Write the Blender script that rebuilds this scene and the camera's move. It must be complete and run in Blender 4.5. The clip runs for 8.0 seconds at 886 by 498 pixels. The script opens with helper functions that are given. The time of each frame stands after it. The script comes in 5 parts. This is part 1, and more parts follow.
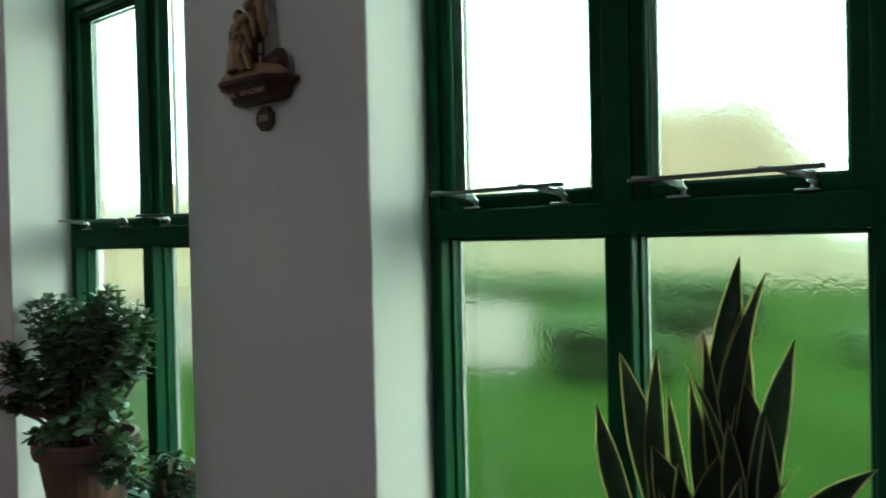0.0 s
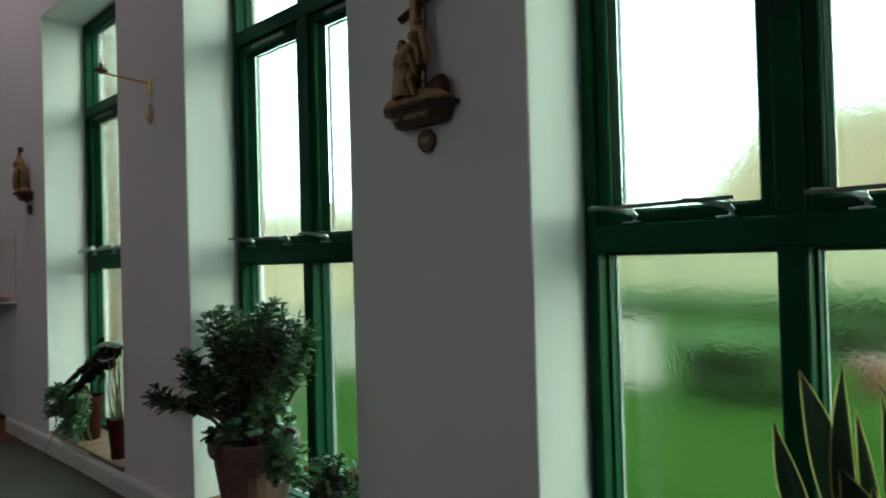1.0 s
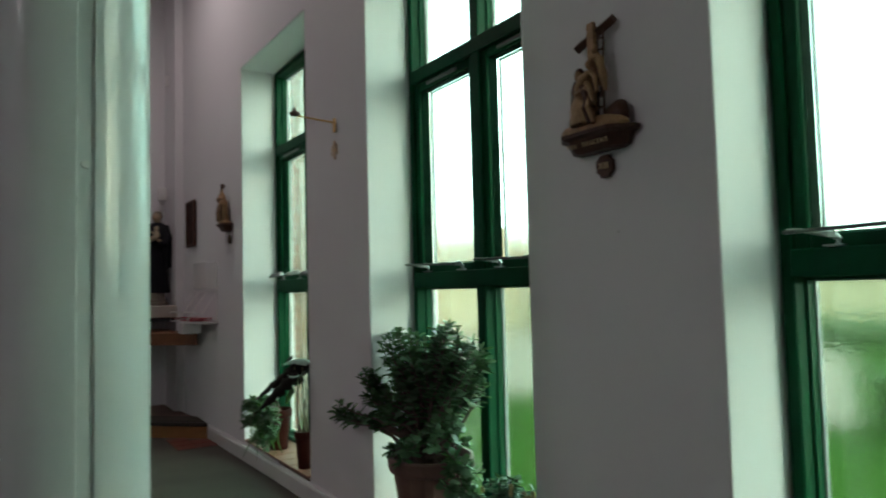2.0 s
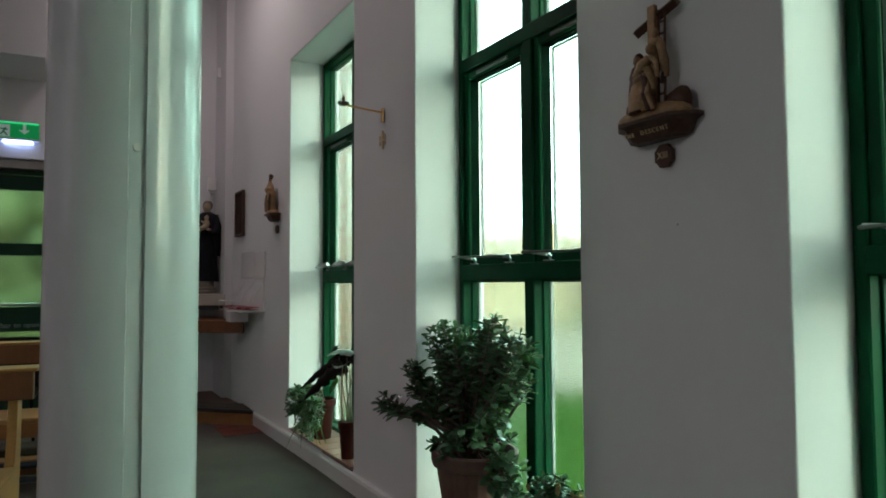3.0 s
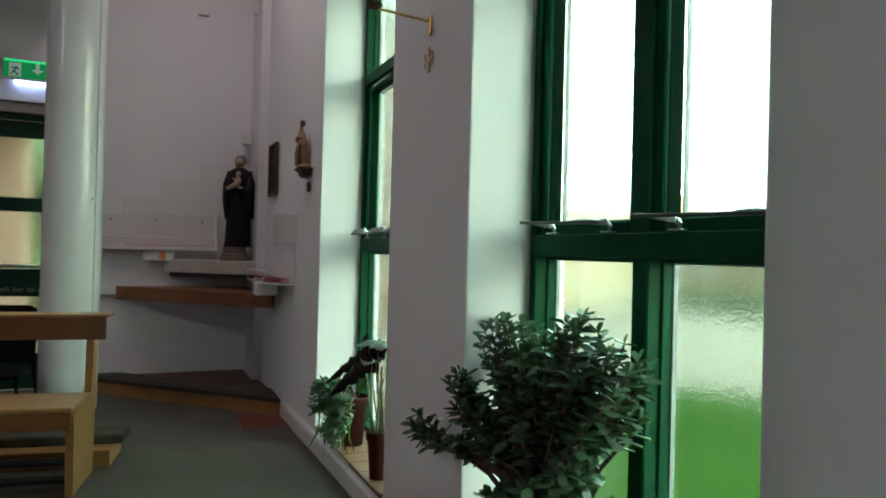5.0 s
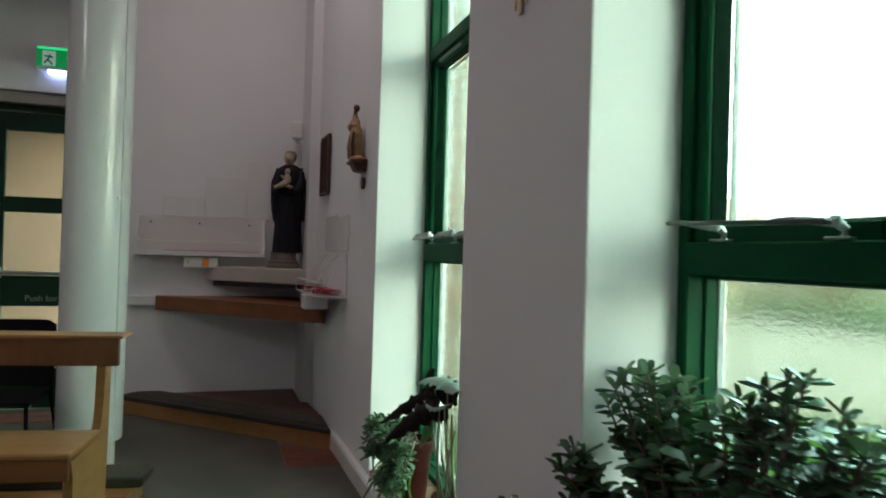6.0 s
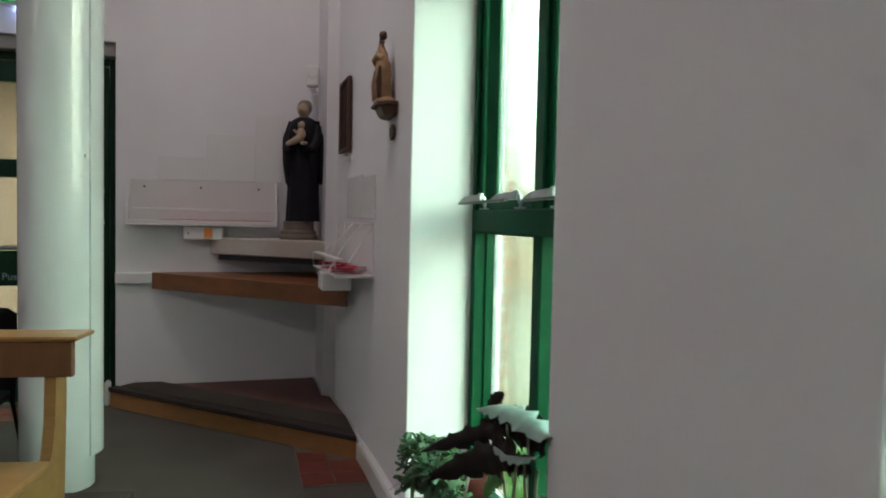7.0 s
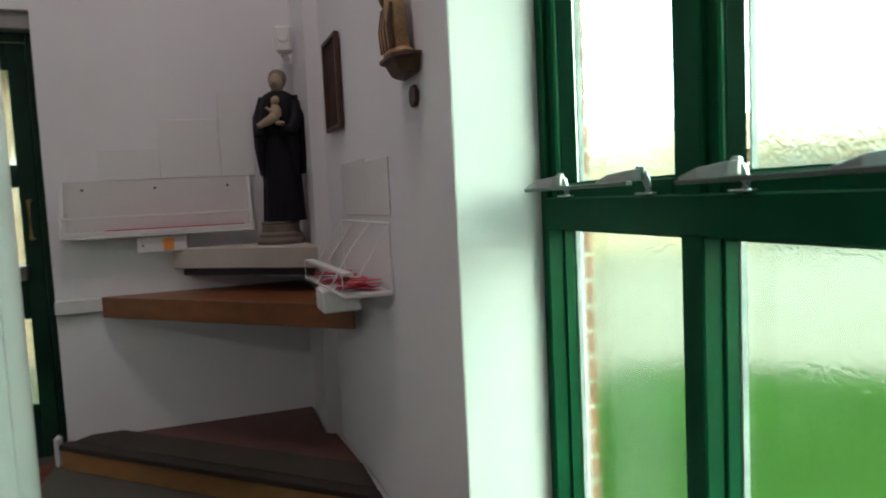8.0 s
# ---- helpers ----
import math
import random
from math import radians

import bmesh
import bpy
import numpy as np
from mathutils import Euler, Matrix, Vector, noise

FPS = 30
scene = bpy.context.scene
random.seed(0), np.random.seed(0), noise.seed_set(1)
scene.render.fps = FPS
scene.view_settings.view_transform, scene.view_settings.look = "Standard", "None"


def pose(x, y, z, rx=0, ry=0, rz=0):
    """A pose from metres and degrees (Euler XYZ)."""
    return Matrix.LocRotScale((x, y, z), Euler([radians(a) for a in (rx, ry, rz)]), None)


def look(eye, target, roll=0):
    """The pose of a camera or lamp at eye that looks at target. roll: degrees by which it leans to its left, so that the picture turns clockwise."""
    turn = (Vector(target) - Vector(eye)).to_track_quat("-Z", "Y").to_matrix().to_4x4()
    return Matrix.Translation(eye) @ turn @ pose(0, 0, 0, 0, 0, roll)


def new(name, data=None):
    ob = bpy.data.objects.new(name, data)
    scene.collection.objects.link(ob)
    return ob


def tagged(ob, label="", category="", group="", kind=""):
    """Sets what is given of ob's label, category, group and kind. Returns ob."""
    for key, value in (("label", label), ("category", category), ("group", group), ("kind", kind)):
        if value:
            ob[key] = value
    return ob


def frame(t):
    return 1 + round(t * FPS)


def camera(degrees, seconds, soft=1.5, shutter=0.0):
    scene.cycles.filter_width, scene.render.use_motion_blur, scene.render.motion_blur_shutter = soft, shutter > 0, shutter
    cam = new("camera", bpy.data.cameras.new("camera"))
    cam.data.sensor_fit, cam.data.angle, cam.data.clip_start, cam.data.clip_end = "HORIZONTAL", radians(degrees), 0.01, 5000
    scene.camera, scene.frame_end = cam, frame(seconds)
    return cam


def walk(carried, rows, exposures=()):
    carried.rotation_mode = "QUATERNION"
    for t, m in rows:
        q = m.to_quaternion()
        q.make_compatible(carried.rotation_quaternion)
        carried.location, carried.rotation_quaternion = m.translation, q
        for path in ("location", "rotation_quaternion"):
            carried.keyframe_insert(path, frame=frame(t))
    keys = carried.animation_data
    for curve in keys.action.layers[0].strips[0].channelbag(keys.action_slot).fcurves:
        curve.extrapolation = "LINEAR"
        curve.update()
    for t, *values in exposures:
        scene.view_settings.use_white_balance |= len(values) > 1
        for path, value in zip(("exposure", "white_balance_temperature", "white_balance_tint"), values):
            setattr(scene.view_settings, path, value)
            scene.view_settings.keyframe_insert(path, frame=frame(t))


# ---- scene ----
cam = camera(66.2, 8.0, 1.8, 0.3)
PATH = [
    (0, (0.012, 0.005, 1.159), (-1.126, 1.65, 1.136), -1.3),
    (0.5, (-0.022, -0.048, 1.158), (-1.301, 1.49, 1.157), -1.3),
    (1, (-0.041, -0.106, 1.163), (-1.44, 1.323, 1.191), -1.6),
    (1.5, (-0.044, -0.149, 1.177), (-1.582, 1.128, 1.233), -1.9),
    (2, (-0.049, -0.192, 1.165), (-1.729, 0.887, 1.278), -1.5),
    (2.2, (-0.046, -0.196, 1.183), (-1.777, 0.797, 1.309), -1.9),
    (3.3, (-0.139, -0.157, 1.149), (-1.889, 0.805, 1.247), 0.1),
    (3.5, (-0.172, -0.114, 1.149), (-1.934, 0.826, 1.263), 0.7),
    (4, (-0.346, 0.012, 1.114), (-2.134, 0.908, 1.136), 2.2),
    (4.2, (-0.469, 0.047, 1.109), (-2.266, 0.924, 1.133), 2.8),
    (5.3, (-1.127, 0.392, 1.182), (-2.978, 1.15, 1.194), 1.3),
    (5.5, (-1.268, 0.446, 1.166), (-3.136, 1.159, 1.187), 2.1),
    (6, (-1.635, 0.486, 1.192), (-3.532, 1.118, 1.213), 1.7),
    (6.5, (-2.012, 0.603, 1.197), (-3.917, 1.212, 1.198), 0.2),
    (7, (-2.415, 0.622, 1.207), (-4.331, 1.187, 1.123), 1.2),
    (7.5, (-2.807, 0.585, 1.254), (-4.719, 1.16, 1.139), 3.2),
    (7.9, (-3.156, 0.615, 1.243), (-5.054, 1.228, 1.099), -2.3),
    (8, (-3.249, 0.614, 1.267), (-5.136, 1.258, 1.113), -2.8),
]
EXPOSURES = [(0.0, 2.98), (0.5, 2.89), (1.0, 2.76), (1.5, 2.74), (2.0, 3.0), (3.5, 3.2), (4.2, 3.36), (5.5, 3.36), (6.5, 3.60), (7.5, 3.98), (8.0, 3.74)]
walk(cam, [(t, look(eye, target, roll)) for t, eye, target, roll in PATH], EXPOSURES)

SKY, GLASS_ROUGH, GLASS_BUMP = 0.105, 0.12, 0.00062
CLOUD = (8.7, 15.2, 13.3, 1)


# ---- world and light ----
world = bpy.data.worlds.new("sky")
scene.world = world
world.use_nodes = True
wn = world.node_tree.nodes
sky = wn.new("ShaderNodeTexSky")
sky.sky_type = "NISHITA"
sky.sun_disc = False
sky.sun_elevation, sky.sun_rotation = radians(13), radians(50)
sky.air_density, sky.dust_density, sky.ozone_density = 1.0, 6.0, 1.0
wn["Background"].inputs["Strength"].default_value = SKY
veil = wn.new("ShaderNodeMix")          # an even cloud layer over the clear sky
veil.data_type, veil.blend_type = "RGBA", "MIX"
veil.inputs["Factor"].default_value = 0.75
veil.inputs["B"].default_value = CLOUD
world.node_tree.links.new(sky.outputs["Color"], veil.inputs["A"])
world.node_tree.links.new(veil.outputs["Result"], wn["Background"].inputs["Color"])

sun_data = bpy.data.lights.new("sun", "SUN")
sun_data.energy, sun_data.angle, sun_data.color = 0.054, radians(22), (0.60, 1.0, 0.86)   # a low bright patch in the cloud
sun = new("sun", sun_data)
sun.matrix_world = look((12, 10, 3.6), (0, 0, 0))


# ---- materials ----
def material(name, color, rough=0.6, metal=0.0, vary=0.12, scale=3.0, grain=60.0, bump=0.15, stretch=(1, 1, 1), coat=0.0, piece=0.0, shine=0.5):
    """Colour that varies at two scales, with a fine relief."""
    m = bpy.data.materials.new(name)
    m.use_nodes = True
    t = m.node_tree
    b = t.nodes["Principled BSDF"]
    b.inputs["Roughness"].default_value, b.inputs["Metallic"].default_value = rough, metal
    b.inputs["Coat Weight"].default_value = coat
    b.inputs["Specular IOR Level"].default_value = shine
    co = t.nodes.new("ShaderNodeTexCoord")
    mp = t.nodes.new("ShaderNodeMapping")
    mp.inputs["Scale"].default_value = stretch
    t.links.new(co.outputs["Object"], mp.inputs["Vector"])
    big, fine = t.nodes.new("ShaderNodeTexNoise"), t.nodes.new("ShaderNodeTexNoise")
    big.inputs["Scale"].default_value, big.inputs["Detail"].default_value = scale, 5
    fine.inputs["Scale"].default_value, fine.inputs["Detail"].default_value = grain, 3
    for n in (big, fine):
        t.links.new(mp.outputs["Vector"], n.inputs["Vector"])
    add = t.nodes.new("ShaderNodeMath")
    add.operation = "MULTIPLY_ADD"
    t.links.new(fine.outputs["Fac"], add.inputs[0])
    add.inputs[1].default_value = 0.4
    t.links.new(big.outputs["Fac"], add.inputs[2])
    last = add.outputs[0]
    if piece:
        info = t.nodes.new("ShaderNodeObjectInfo")
        more = t.nodes.new("ShaderNodeMath")
        more.operation = "MULTIPLY_ADD"
        t.links.new(info.outputs["Random"], more.inputs[0])
        more.inputs[1].default_value = piece
        t.links.new(last, more.inputs[2])
        last = more.outputs[0]
    ramp = t.nodes.new("ShaderNodeMapRange")
    ramp.inputs["From Min"].default_value, ramp.inputs["From Max"].default_value = 0.4, 1.0 + piece
    ramp.inputs["To Min"].default_value, ramp.inputs["To Max"].default_value = 1 - vary, 1 + vary
    t.links.new(last, ramp.inputs["Value"])
    mul = t.nodes.new("ShaderNodeVectorMath")
    mul.operation = "SCALE"
    mul.inputs[0].default_value = color
    t.links.new(ramp.outputs["Result"], mul.inputs["Scale"])
    t.links.new(mul.outputs["Vector"], b.inputs["Base Color"])
    if bump:
        bp = t.nodes.new("ShaderNodeBump")
        bp.inputs["Strength"].default_value, bp.inputs["Distance"].default_value = bump, 0.004
        t.links.new(fine.outputs["Fac"], bp.inputs["Height"])
        t.links.new(bp.outputs["Normal"], b.inputs["Normal"])
    return m


def patterned_glass():
    """Clear obscured glass with a hammered, rippled relief."""
    m = bpy.data.materials.new("patterned_glass")
    m.use_nodes = True
    t = m.node_tree
    b = t.nodes["Principled BSDF"]
    b.inputs["Base Color"].default_value = (0.60, 0.63, 0.60, 1)
    b.inputs["Transmission Weight"].default_value = 1.0
    b.inputs["Roughness"].default_value, b.inputs["IOR"].default_value = GLASS_ROUGH, 1.45
    co = t.nodes.new("ShaderNodeTexCoord")
    mp = t.nodes.new("ShaderNodeMapping")
    mp.inputs["Scale"].default_value = (1.0, 1.0, 0.75)
    t.links.new(co.outputs["Object"], mp.inputs["Vector"])
    n1, n2 = t.nodes.new("ShaderNodeTexNoise"), t.nodes.new("ShaderNodeTexNoise")
    n1.inputs["Scale"].default_value, n1.inputs["Detail"].default_value = 110, 1.0
    n1.inputs["Distortion"].default_value = 0.3
    n2.inputs["Scale"].default_value, n2.inputs["Detail"].default_value = 9, 1
    add = t.nodes.new("ShaderNodeMath")
    add.operation = "MULTIPLY_ADD"
    for n in (n1, n2):
        t.links.new(mp.outputs["Vector"], n.inputs["Vector"])
    t.links.new(n2.outputs["Fac"], add.inputs[0])
    add.inputs[1].default_value = 0.7
    t.links.new(n1.outputs["Fac"], add.inputs[2])
    bp = t.nodes.new("ShaderNodeBump")
    bp.inputs["Strength"].default_value, bp.inputs["Distance"].default_value = 1.0, GLASS_BUMP
    t.links.new(add.outputs[0], bp.inputs["Height"])
    t.links.new(bp.outputs["Normal"], b.inputs["Normal"])
    return m


def let_through(m, color, amount):
    """Lets part of the light through a thin leaf."""
    t = m.node_tree
    b, out = t.nodes["Principled BSDF"], t.nodes["Material Output"]
    thin, mix = t.nodes.new("ShaderNodeBsdfTranslucent"), t.nodes.new("ShaderNodeMixShader")
    thin.inputs["Color"].default_value = (*color, 1)
    mix.inputs["Fac"].default_value = amount
    t.links.new(b.outputs["BSDF"], mix.inputs[1])
    t.links.new(thin.outputs["BSDF"], mix.inputs[2])
    t.links.new(mix.outputs["Shader"], out.inputs["Surface"])


def glowing(name, color, strength):
    m = bpy.data.materials.new(name)
    m.use_nodes = True
    b = m.node_tree.nodes["Principled BSDF"]
    b.inputs["Base Color"].default_value = (*color, 1)
    b.inputs["Emission Color"].default_value = (*color, 1)
    b.inputs["Emission Strength"].default_value = strength
    return m


PAINT = material("wall_paint", (0.76, 0.745, 0.765), 0.55, vary=0.03, scale=1.2, grain=220, bump=0.10)
CEIL = material("ceiling_paint", (0.78, 0.77, 0.76), 0.7, vary=0.02)
SKIRT = material("skirting_gloss_paint", (0.74, 0.74, 0.74), 0.3, vary=0.06, scale=4, bump=0.03)
FRAME = material("green_powder_coat", (0.0005, 0.050, 0.019), 0.5, vary=0.12, scale=5, grain=300, bump=0.04, shine=0.1)
BAR = material("dark_anodised_bar", (0.10, 0.11, 0.107), 0.35, 0.8, vary=0.1, scale=30, bump=0.02)
VENT = material("dull_grey_vent", (0.10, 0.125, 0.115), 0.5, vary=0.1, scale=20)
GASKET = material("grey_gasket", (0.30, 0.33, 0.32), 0.45, vary=0.2, scale=20)
GLASS = patterned_glass()
STEEL = material("satin_aluminium", (0.34, 0.36, 0.36), 0.34, 1.0, vary=0.1, scale=30, bump=0.02)
CARPET = material("green_grey_carpet", (0.096, 0.087, 0.071), 0.95, vary=0.22, scale=2.5, grain=420, bump=0.8)
OLIVE = material("olive_brown_carpet", (0.056, 0.048, 0.034), 0.95, vary=0.25, scale=5, grain=420, bump=0.8)
NOSING = material("dark_brown_rubber_nosing", (0.026, 0.020, 0.014), 0.7, vary=0.2)
TILE = material("terracotta_quarry_tile", (0.17, 0.040, 0.024), 0.5, vary=0.22, scale=9, grain=160, bump=0.2, piece=0.5)
DARK_TILE = material("brown_quarry_tile", (0.13, 0.055, 0.04), 0.55, vary=0.22, scale=9, grain=160, bump=0.2, piece=0.5)
GROUT = material("cement_grout", (0.17, 0.13, 0.11), 0.9, vary=0.2)
SILL = material("red_brown_sill_tile", (0.22, 0.10, 0.065), 0.4, vary=0.2, scale=12, bump=0.1, piece=0.4)
COLUMN = material("mint_white_enamel", (0.68, 0.70, 0.71), 0.17, vary=0.02, scale=2, bump=0.02)
PINE = material("varnished_beech", (0.31, 0.148, 0.054), 0.32, vary=0.22, scale=3, grain=30, bump=0.05, stretch=(4, 1, 6))
TOP_BOARD = material("warm_brown_top_board", (0.30, 0.135, 0.045), 0.32, vary=0.2, scale=3, grain=30, bump=0.05, stretch=(4, 1, 6))
BROWN = material("red_brown_varnished_wood", (0.20, 0.072, 0.025), 0.4, vary=0.25, scale=3, grain=34, bump=0.06, stretch=(5, 1, 7))
STONE = material("cream_reconstituted_stone", (0.50, 0.45, 0.40), 0.7, vary=0.12, scale=8, grain=120)
BLACK = material("black_plastic", (0.012, 0.013, 0.018), 0.42, vary=0.2)
ROBE = material("near_black_robe_paint", (0.005, 0.005, 0.009), 0.62, vary=0.3, scale=14, shine=0.25)
FLESH = material("pale_plaster_paint", (0.40, 0.31, 0.21), 0.6, vary=0.25, scale=20)
CARVED = material("carved_lime_wood", (0.36, 0.21, 0.10), 0.5, vary=0.45, scale=22, grain=140, bump=0.5)
CARVED_DARK = material("dark_carved_wood", (0.072, 0.030, 0.016), 0.5, vary=0.4, scale=18, grain=120, bump=0.4)
GILT = material("faded_gilt_lettering", (0.68, 0.52, 0.32), 0.45, vary=0.2)
BRASS = material("polished_brass", (0.75, 0.50, 0.20), 0.3, 1.0, vary=0.15, scale=30)
WHITE = material("white_plastic", (0.74, 0.73, 0.72), 0.38, vary=0.04, scale=6)
PANEL = material("white_glazed_panel", (0.76, 0.75, 0.75), 0.22, vary=0.02, scale=3)
RED = material("red_paper", (0.50, 0.03, 0.06), 0.6, vary=0.4, scale=60)
ORANGE = material("orange_label", (0.85, 0.30, 0.06), 0.5, vary=0.1)
TERRACOTTA = material("brown_terracotta_pot", (0.16, 0.085, 0.064), 0.6, vary=0.25, scale=9, grain=90)
RED_POT = material("red_plastic_pot", (0.052, 0.0075, 0.005), 0.7, shine=0.15, vary=0.2, scale=9)
SOIL = material("potting_soil", (0.025, 0.017, 0.012), 0.95, vary=0.4, scale=40, bump=1.0)
JADE = material("jade_leaf", (0.094, 0.172, 0.104), 0.22, vary=0.6, scale=12, grain=90, bump=0.06, piece=0.9)
STEM = material("jade_stem", (0.085, 0.06, 0.04), 0.8, vary=0.3, scale=30, bump=0.5)
SNAKE = material("banded_dark_leaf", (0.026, 0.056, 0.030), 0.35, vary=0.5, scale=14, grain=80, bump=0.05, stretch=(1, 1, 2.4), piece=0.4)
MARGIN = material("yellow_leaf_margin", (0.50, 0.45, 0.22), 0.4, vary=0.2, scale=14)
STRAP = material("green_strap_leaf", (0.085, 0.135, 0.085), 0.4, vary=0.3, scale=10, piece=0.6)
DARK_LEAF = material("velvet_dark_leaf", (0.014, 0.009, 0.008), 0.7, vary=0.4, scale=16, shine=0.2)
VEIN = material("silver_green_leaf", (0.30, 0.42, 0.36), 0.35, vary=0.3, scale=20)
STALK = material("pale_leaf_stalk", (0.26, 0.24, 0.15), 0.5, vary=0.3, scale=20)
LAWN = material("lawn_grass", (0.019, 0.041, 0.0075), 0.9, shine=0.0, vary=0.3, scale=0.6, grain=40, bump=0.5)
PAVING = material("pale_paving", (0.098, 0.063, 0.041), 0.85, vary=0.12, scale=0.8, grain=30)
HEDGE = material("hedge_leaves", (0.024, 0.048, 0.011), 0.8, shine=0.1, vary=0.4, scale=1.5, grain=20)
BRICK = material("red_brick", (0.24, 0.075, 0.042), 0.85, vary=0.25, scale=9, grain=120, bump=0.5, piece=0.6)
MORTAR = material("grey_mortar", (0.42, 0.40, 0.36), 0.95, vary=0.2, scale=20)
RENDER_TAN = material("tan_rendered_wall", (0.34, 0.26, 0.17), 0.85, vary=0.15, scale=1)
TAN_BRICK = material("tan_brick_wall", (0.135, 0.073, 0.04), 0.85, vary=0.2, scale=1.5, grain=14)
ROOF = material("tan_roof_tile", (0.17, 0.09, 0.045), 0.8, vary=0.3, scale=1, grain=12)

for leaf_mat, glow_color, amount in ((JADE, (0.14, 0.32, 0.07), 0.32), (STRAP, (0.16, 0.34, 0.06), 0.3), (MARGIN, (0.6, 0.52, 0.2), 0.35), (VEIN, (0.3, 0.42, 0.3), 0.25)):
    let_through(leaf_mat, glow_color, amount)
# Door green, set darker than the window frame green.
DOOR_GREEN = material("darker_door_green", (0.0015, 0.022, 0.011), 0.45, vary=0.15, scale=5, grain=300, bump=0.04, shine=0.3)
DARK_STRIP = material("darkening_strip_green", (0.001, 0.010, 0.005), 0.9, vary=0.1, shine=0.05)


# ---- mesh helpers ----
def finish(bm, name, mat, smooth=False):
    me = bpy.data.meshes.new(name)
    bmesh.ops.recalc_face_normals(bm, faces=bm.faces)
    bm.to_mesh(me)
    bm.free()
    for m in mat if isinstance(mat, (list, tuple)) else [mat]:
        me.materials.append(m)
    if smooth:
        me.shade_smooth()
        me.set_sharp_from_angle(angle=radians(40))
    return me


def part(name, bm, mat, parent=None, label="", smooth=False, at=None):
    ob = new(name, finish(bm, name, mat, smooth))
    ob.parent = parent
    if at is not None:
        ob.matrix_local = at
    if label:
        ob["label"] = label
    return ob


def thing(name, at, label, category, group="", kind=""):
    ob = new(name)
    ob.empty_display_size = 0.1
    ob.matrix_world = at
    return tagged(ob, label, category, group, kind)


def solo(name, bm, mat, label, category, group="", kind="", smooth=False, at=None):
    ob = part(name, bm, mat, None, "", smooth, at)
    return tagged(ob, label, category, group, kind)


def box(bm, x0, x1, y0, y1, z0, z1, bevel=0.0, mi=0):
    vs = [bm.verts.new((x, y, z)) for x in (x0, x1) for y in (y0, y1) for z in (z0, z1)]
    fs = [bm.faces.new([vs[i] for i in q]) for q in ((0, 1, 3, 2), (4, 6, 7, 5), (0, 4, 5, 1), (2, 3, 7, 6), (0, 2, 6, 4), (1, 5, 7, 3))]
    for f in fs:
        f.material_index = mi
    if bevel:
        edges = list({e for f in fs for e in f.edges})
        bmesh.ops.bevel(bm, geom=edges, offset=bevel, segments=1, affect="EDGES", profile=0.5)
    return bm


def new_box(*a, **k):
    return box(bmesh.new(), *a, **k)


def prism(bm, outline, z0, z1, mi=0, bevel=0.0):
    """A closed plan outline drawn up from z0 to z1."""
    lo = [bm.verts.new((x, y, z0)) for x, y in outline]
    hi = [bm.verts.new((x, y, z1)) for x, y in outline]
    n = len(outline)
    fs = [bm.faces.new(lo[::-1]), bm.faces.new(hi)]
    fs += [bm.faces.new((lo[i], lo[(i + 1) % n], hi[(i + 1) % n], hi[i])) for i in range(n)]
    for f in fs:
        f.material_index = mi
    if bevel:
        bmesh.ops.bevel(bm, geom=list({e for f in fs for e in f.edges}), offset=bevel, segments=1, affect="EDGES", profile=0.5)
    return bm


def lathe(bm, profile, n=24, center=(0, 0), squash=1.0, wave=None, mi=0):
    """Rings of (radius, z), closed at both ends."""
    rings = []
    for r, z in profile:
        ring = []
        for i in range(n):
            a = 2 * math.pi * i / n
            rr = r * (1 + (wave(a, z) if wave else 0))
            ring.append(bm.verts.new((center[0] + rr * math.cos(a), center[1] + squash * rr * math.sin(a), z)))
        rings.append(ring)
    fs = []
    for a, b in zip(rings, rings[1:]):
        fs += [bm.faces.new((a[i], a[(i + 1) % n], b[(i + 1) % n], b[i])) for i in range(n)]
    fs += [bm.faces.new(rings[0][::-1]), bm.faces.new(rings[-1])]
    for f in fs:
        f.material_index = mi
    return bm


def tube(bm, path, radii, n=8, mi=0):
    """A tapering round rod along points."""
    pts = [Vector(p) for p in path]
    if not isinstance(radii, (list, tuple)):
        radii = [radii] * len(pts)
    rings = []
    for i, p in enumerate(pts):
        d = (pts[min(i + 1, len(pts) - 1)] - pts[max(i - 1, 0)]).normalized()
        u = d.orthogonal().normalized() if abs(d.z) > 0.99 else d.cross(Vector((0, 0, 1))).normalized()
        v = d.cross(u)
        rings.append([bm.verts.new(p + radii[i] * (math.cos(2 * math.pi * k / n) * u + math.sin(2 * math.pi * k / n) * v)) for k in range(n)])
    fs = [bm.faces.new((a[k], a[(k + 1) % n], b[(k + 1) % n], b[k])) for a, b in zip(rings, rings[1:]) for k in range(n)]
    fs += [bm.faces.new(rings[0][::-1]), bm.faces.new(rings[-1])]
    for f in fs:
        f.material_index = mi
    return bm


def blob(bm, c, r, seg=12, rough=0.0, tilt=None, mi=0):
    """An ellipsoid, a little uneven."""
    m = Matrix.Translation(c) @ (tilt or Matrix()) @ Matrix.Diagonal((*r, 1))
    got = bmesh.ops.create_uvsphere(bm, u_segments=seg, v_segments=max(6, seg * 2 // 3), radius=1, matrix=m)
    for v in got["verts"]:
        if rough:
            v.co += Vector(noise.noise_vector(v.co * 18)) * rough
        for f in v.link_faces:
            f.material_index = mi
    return bm


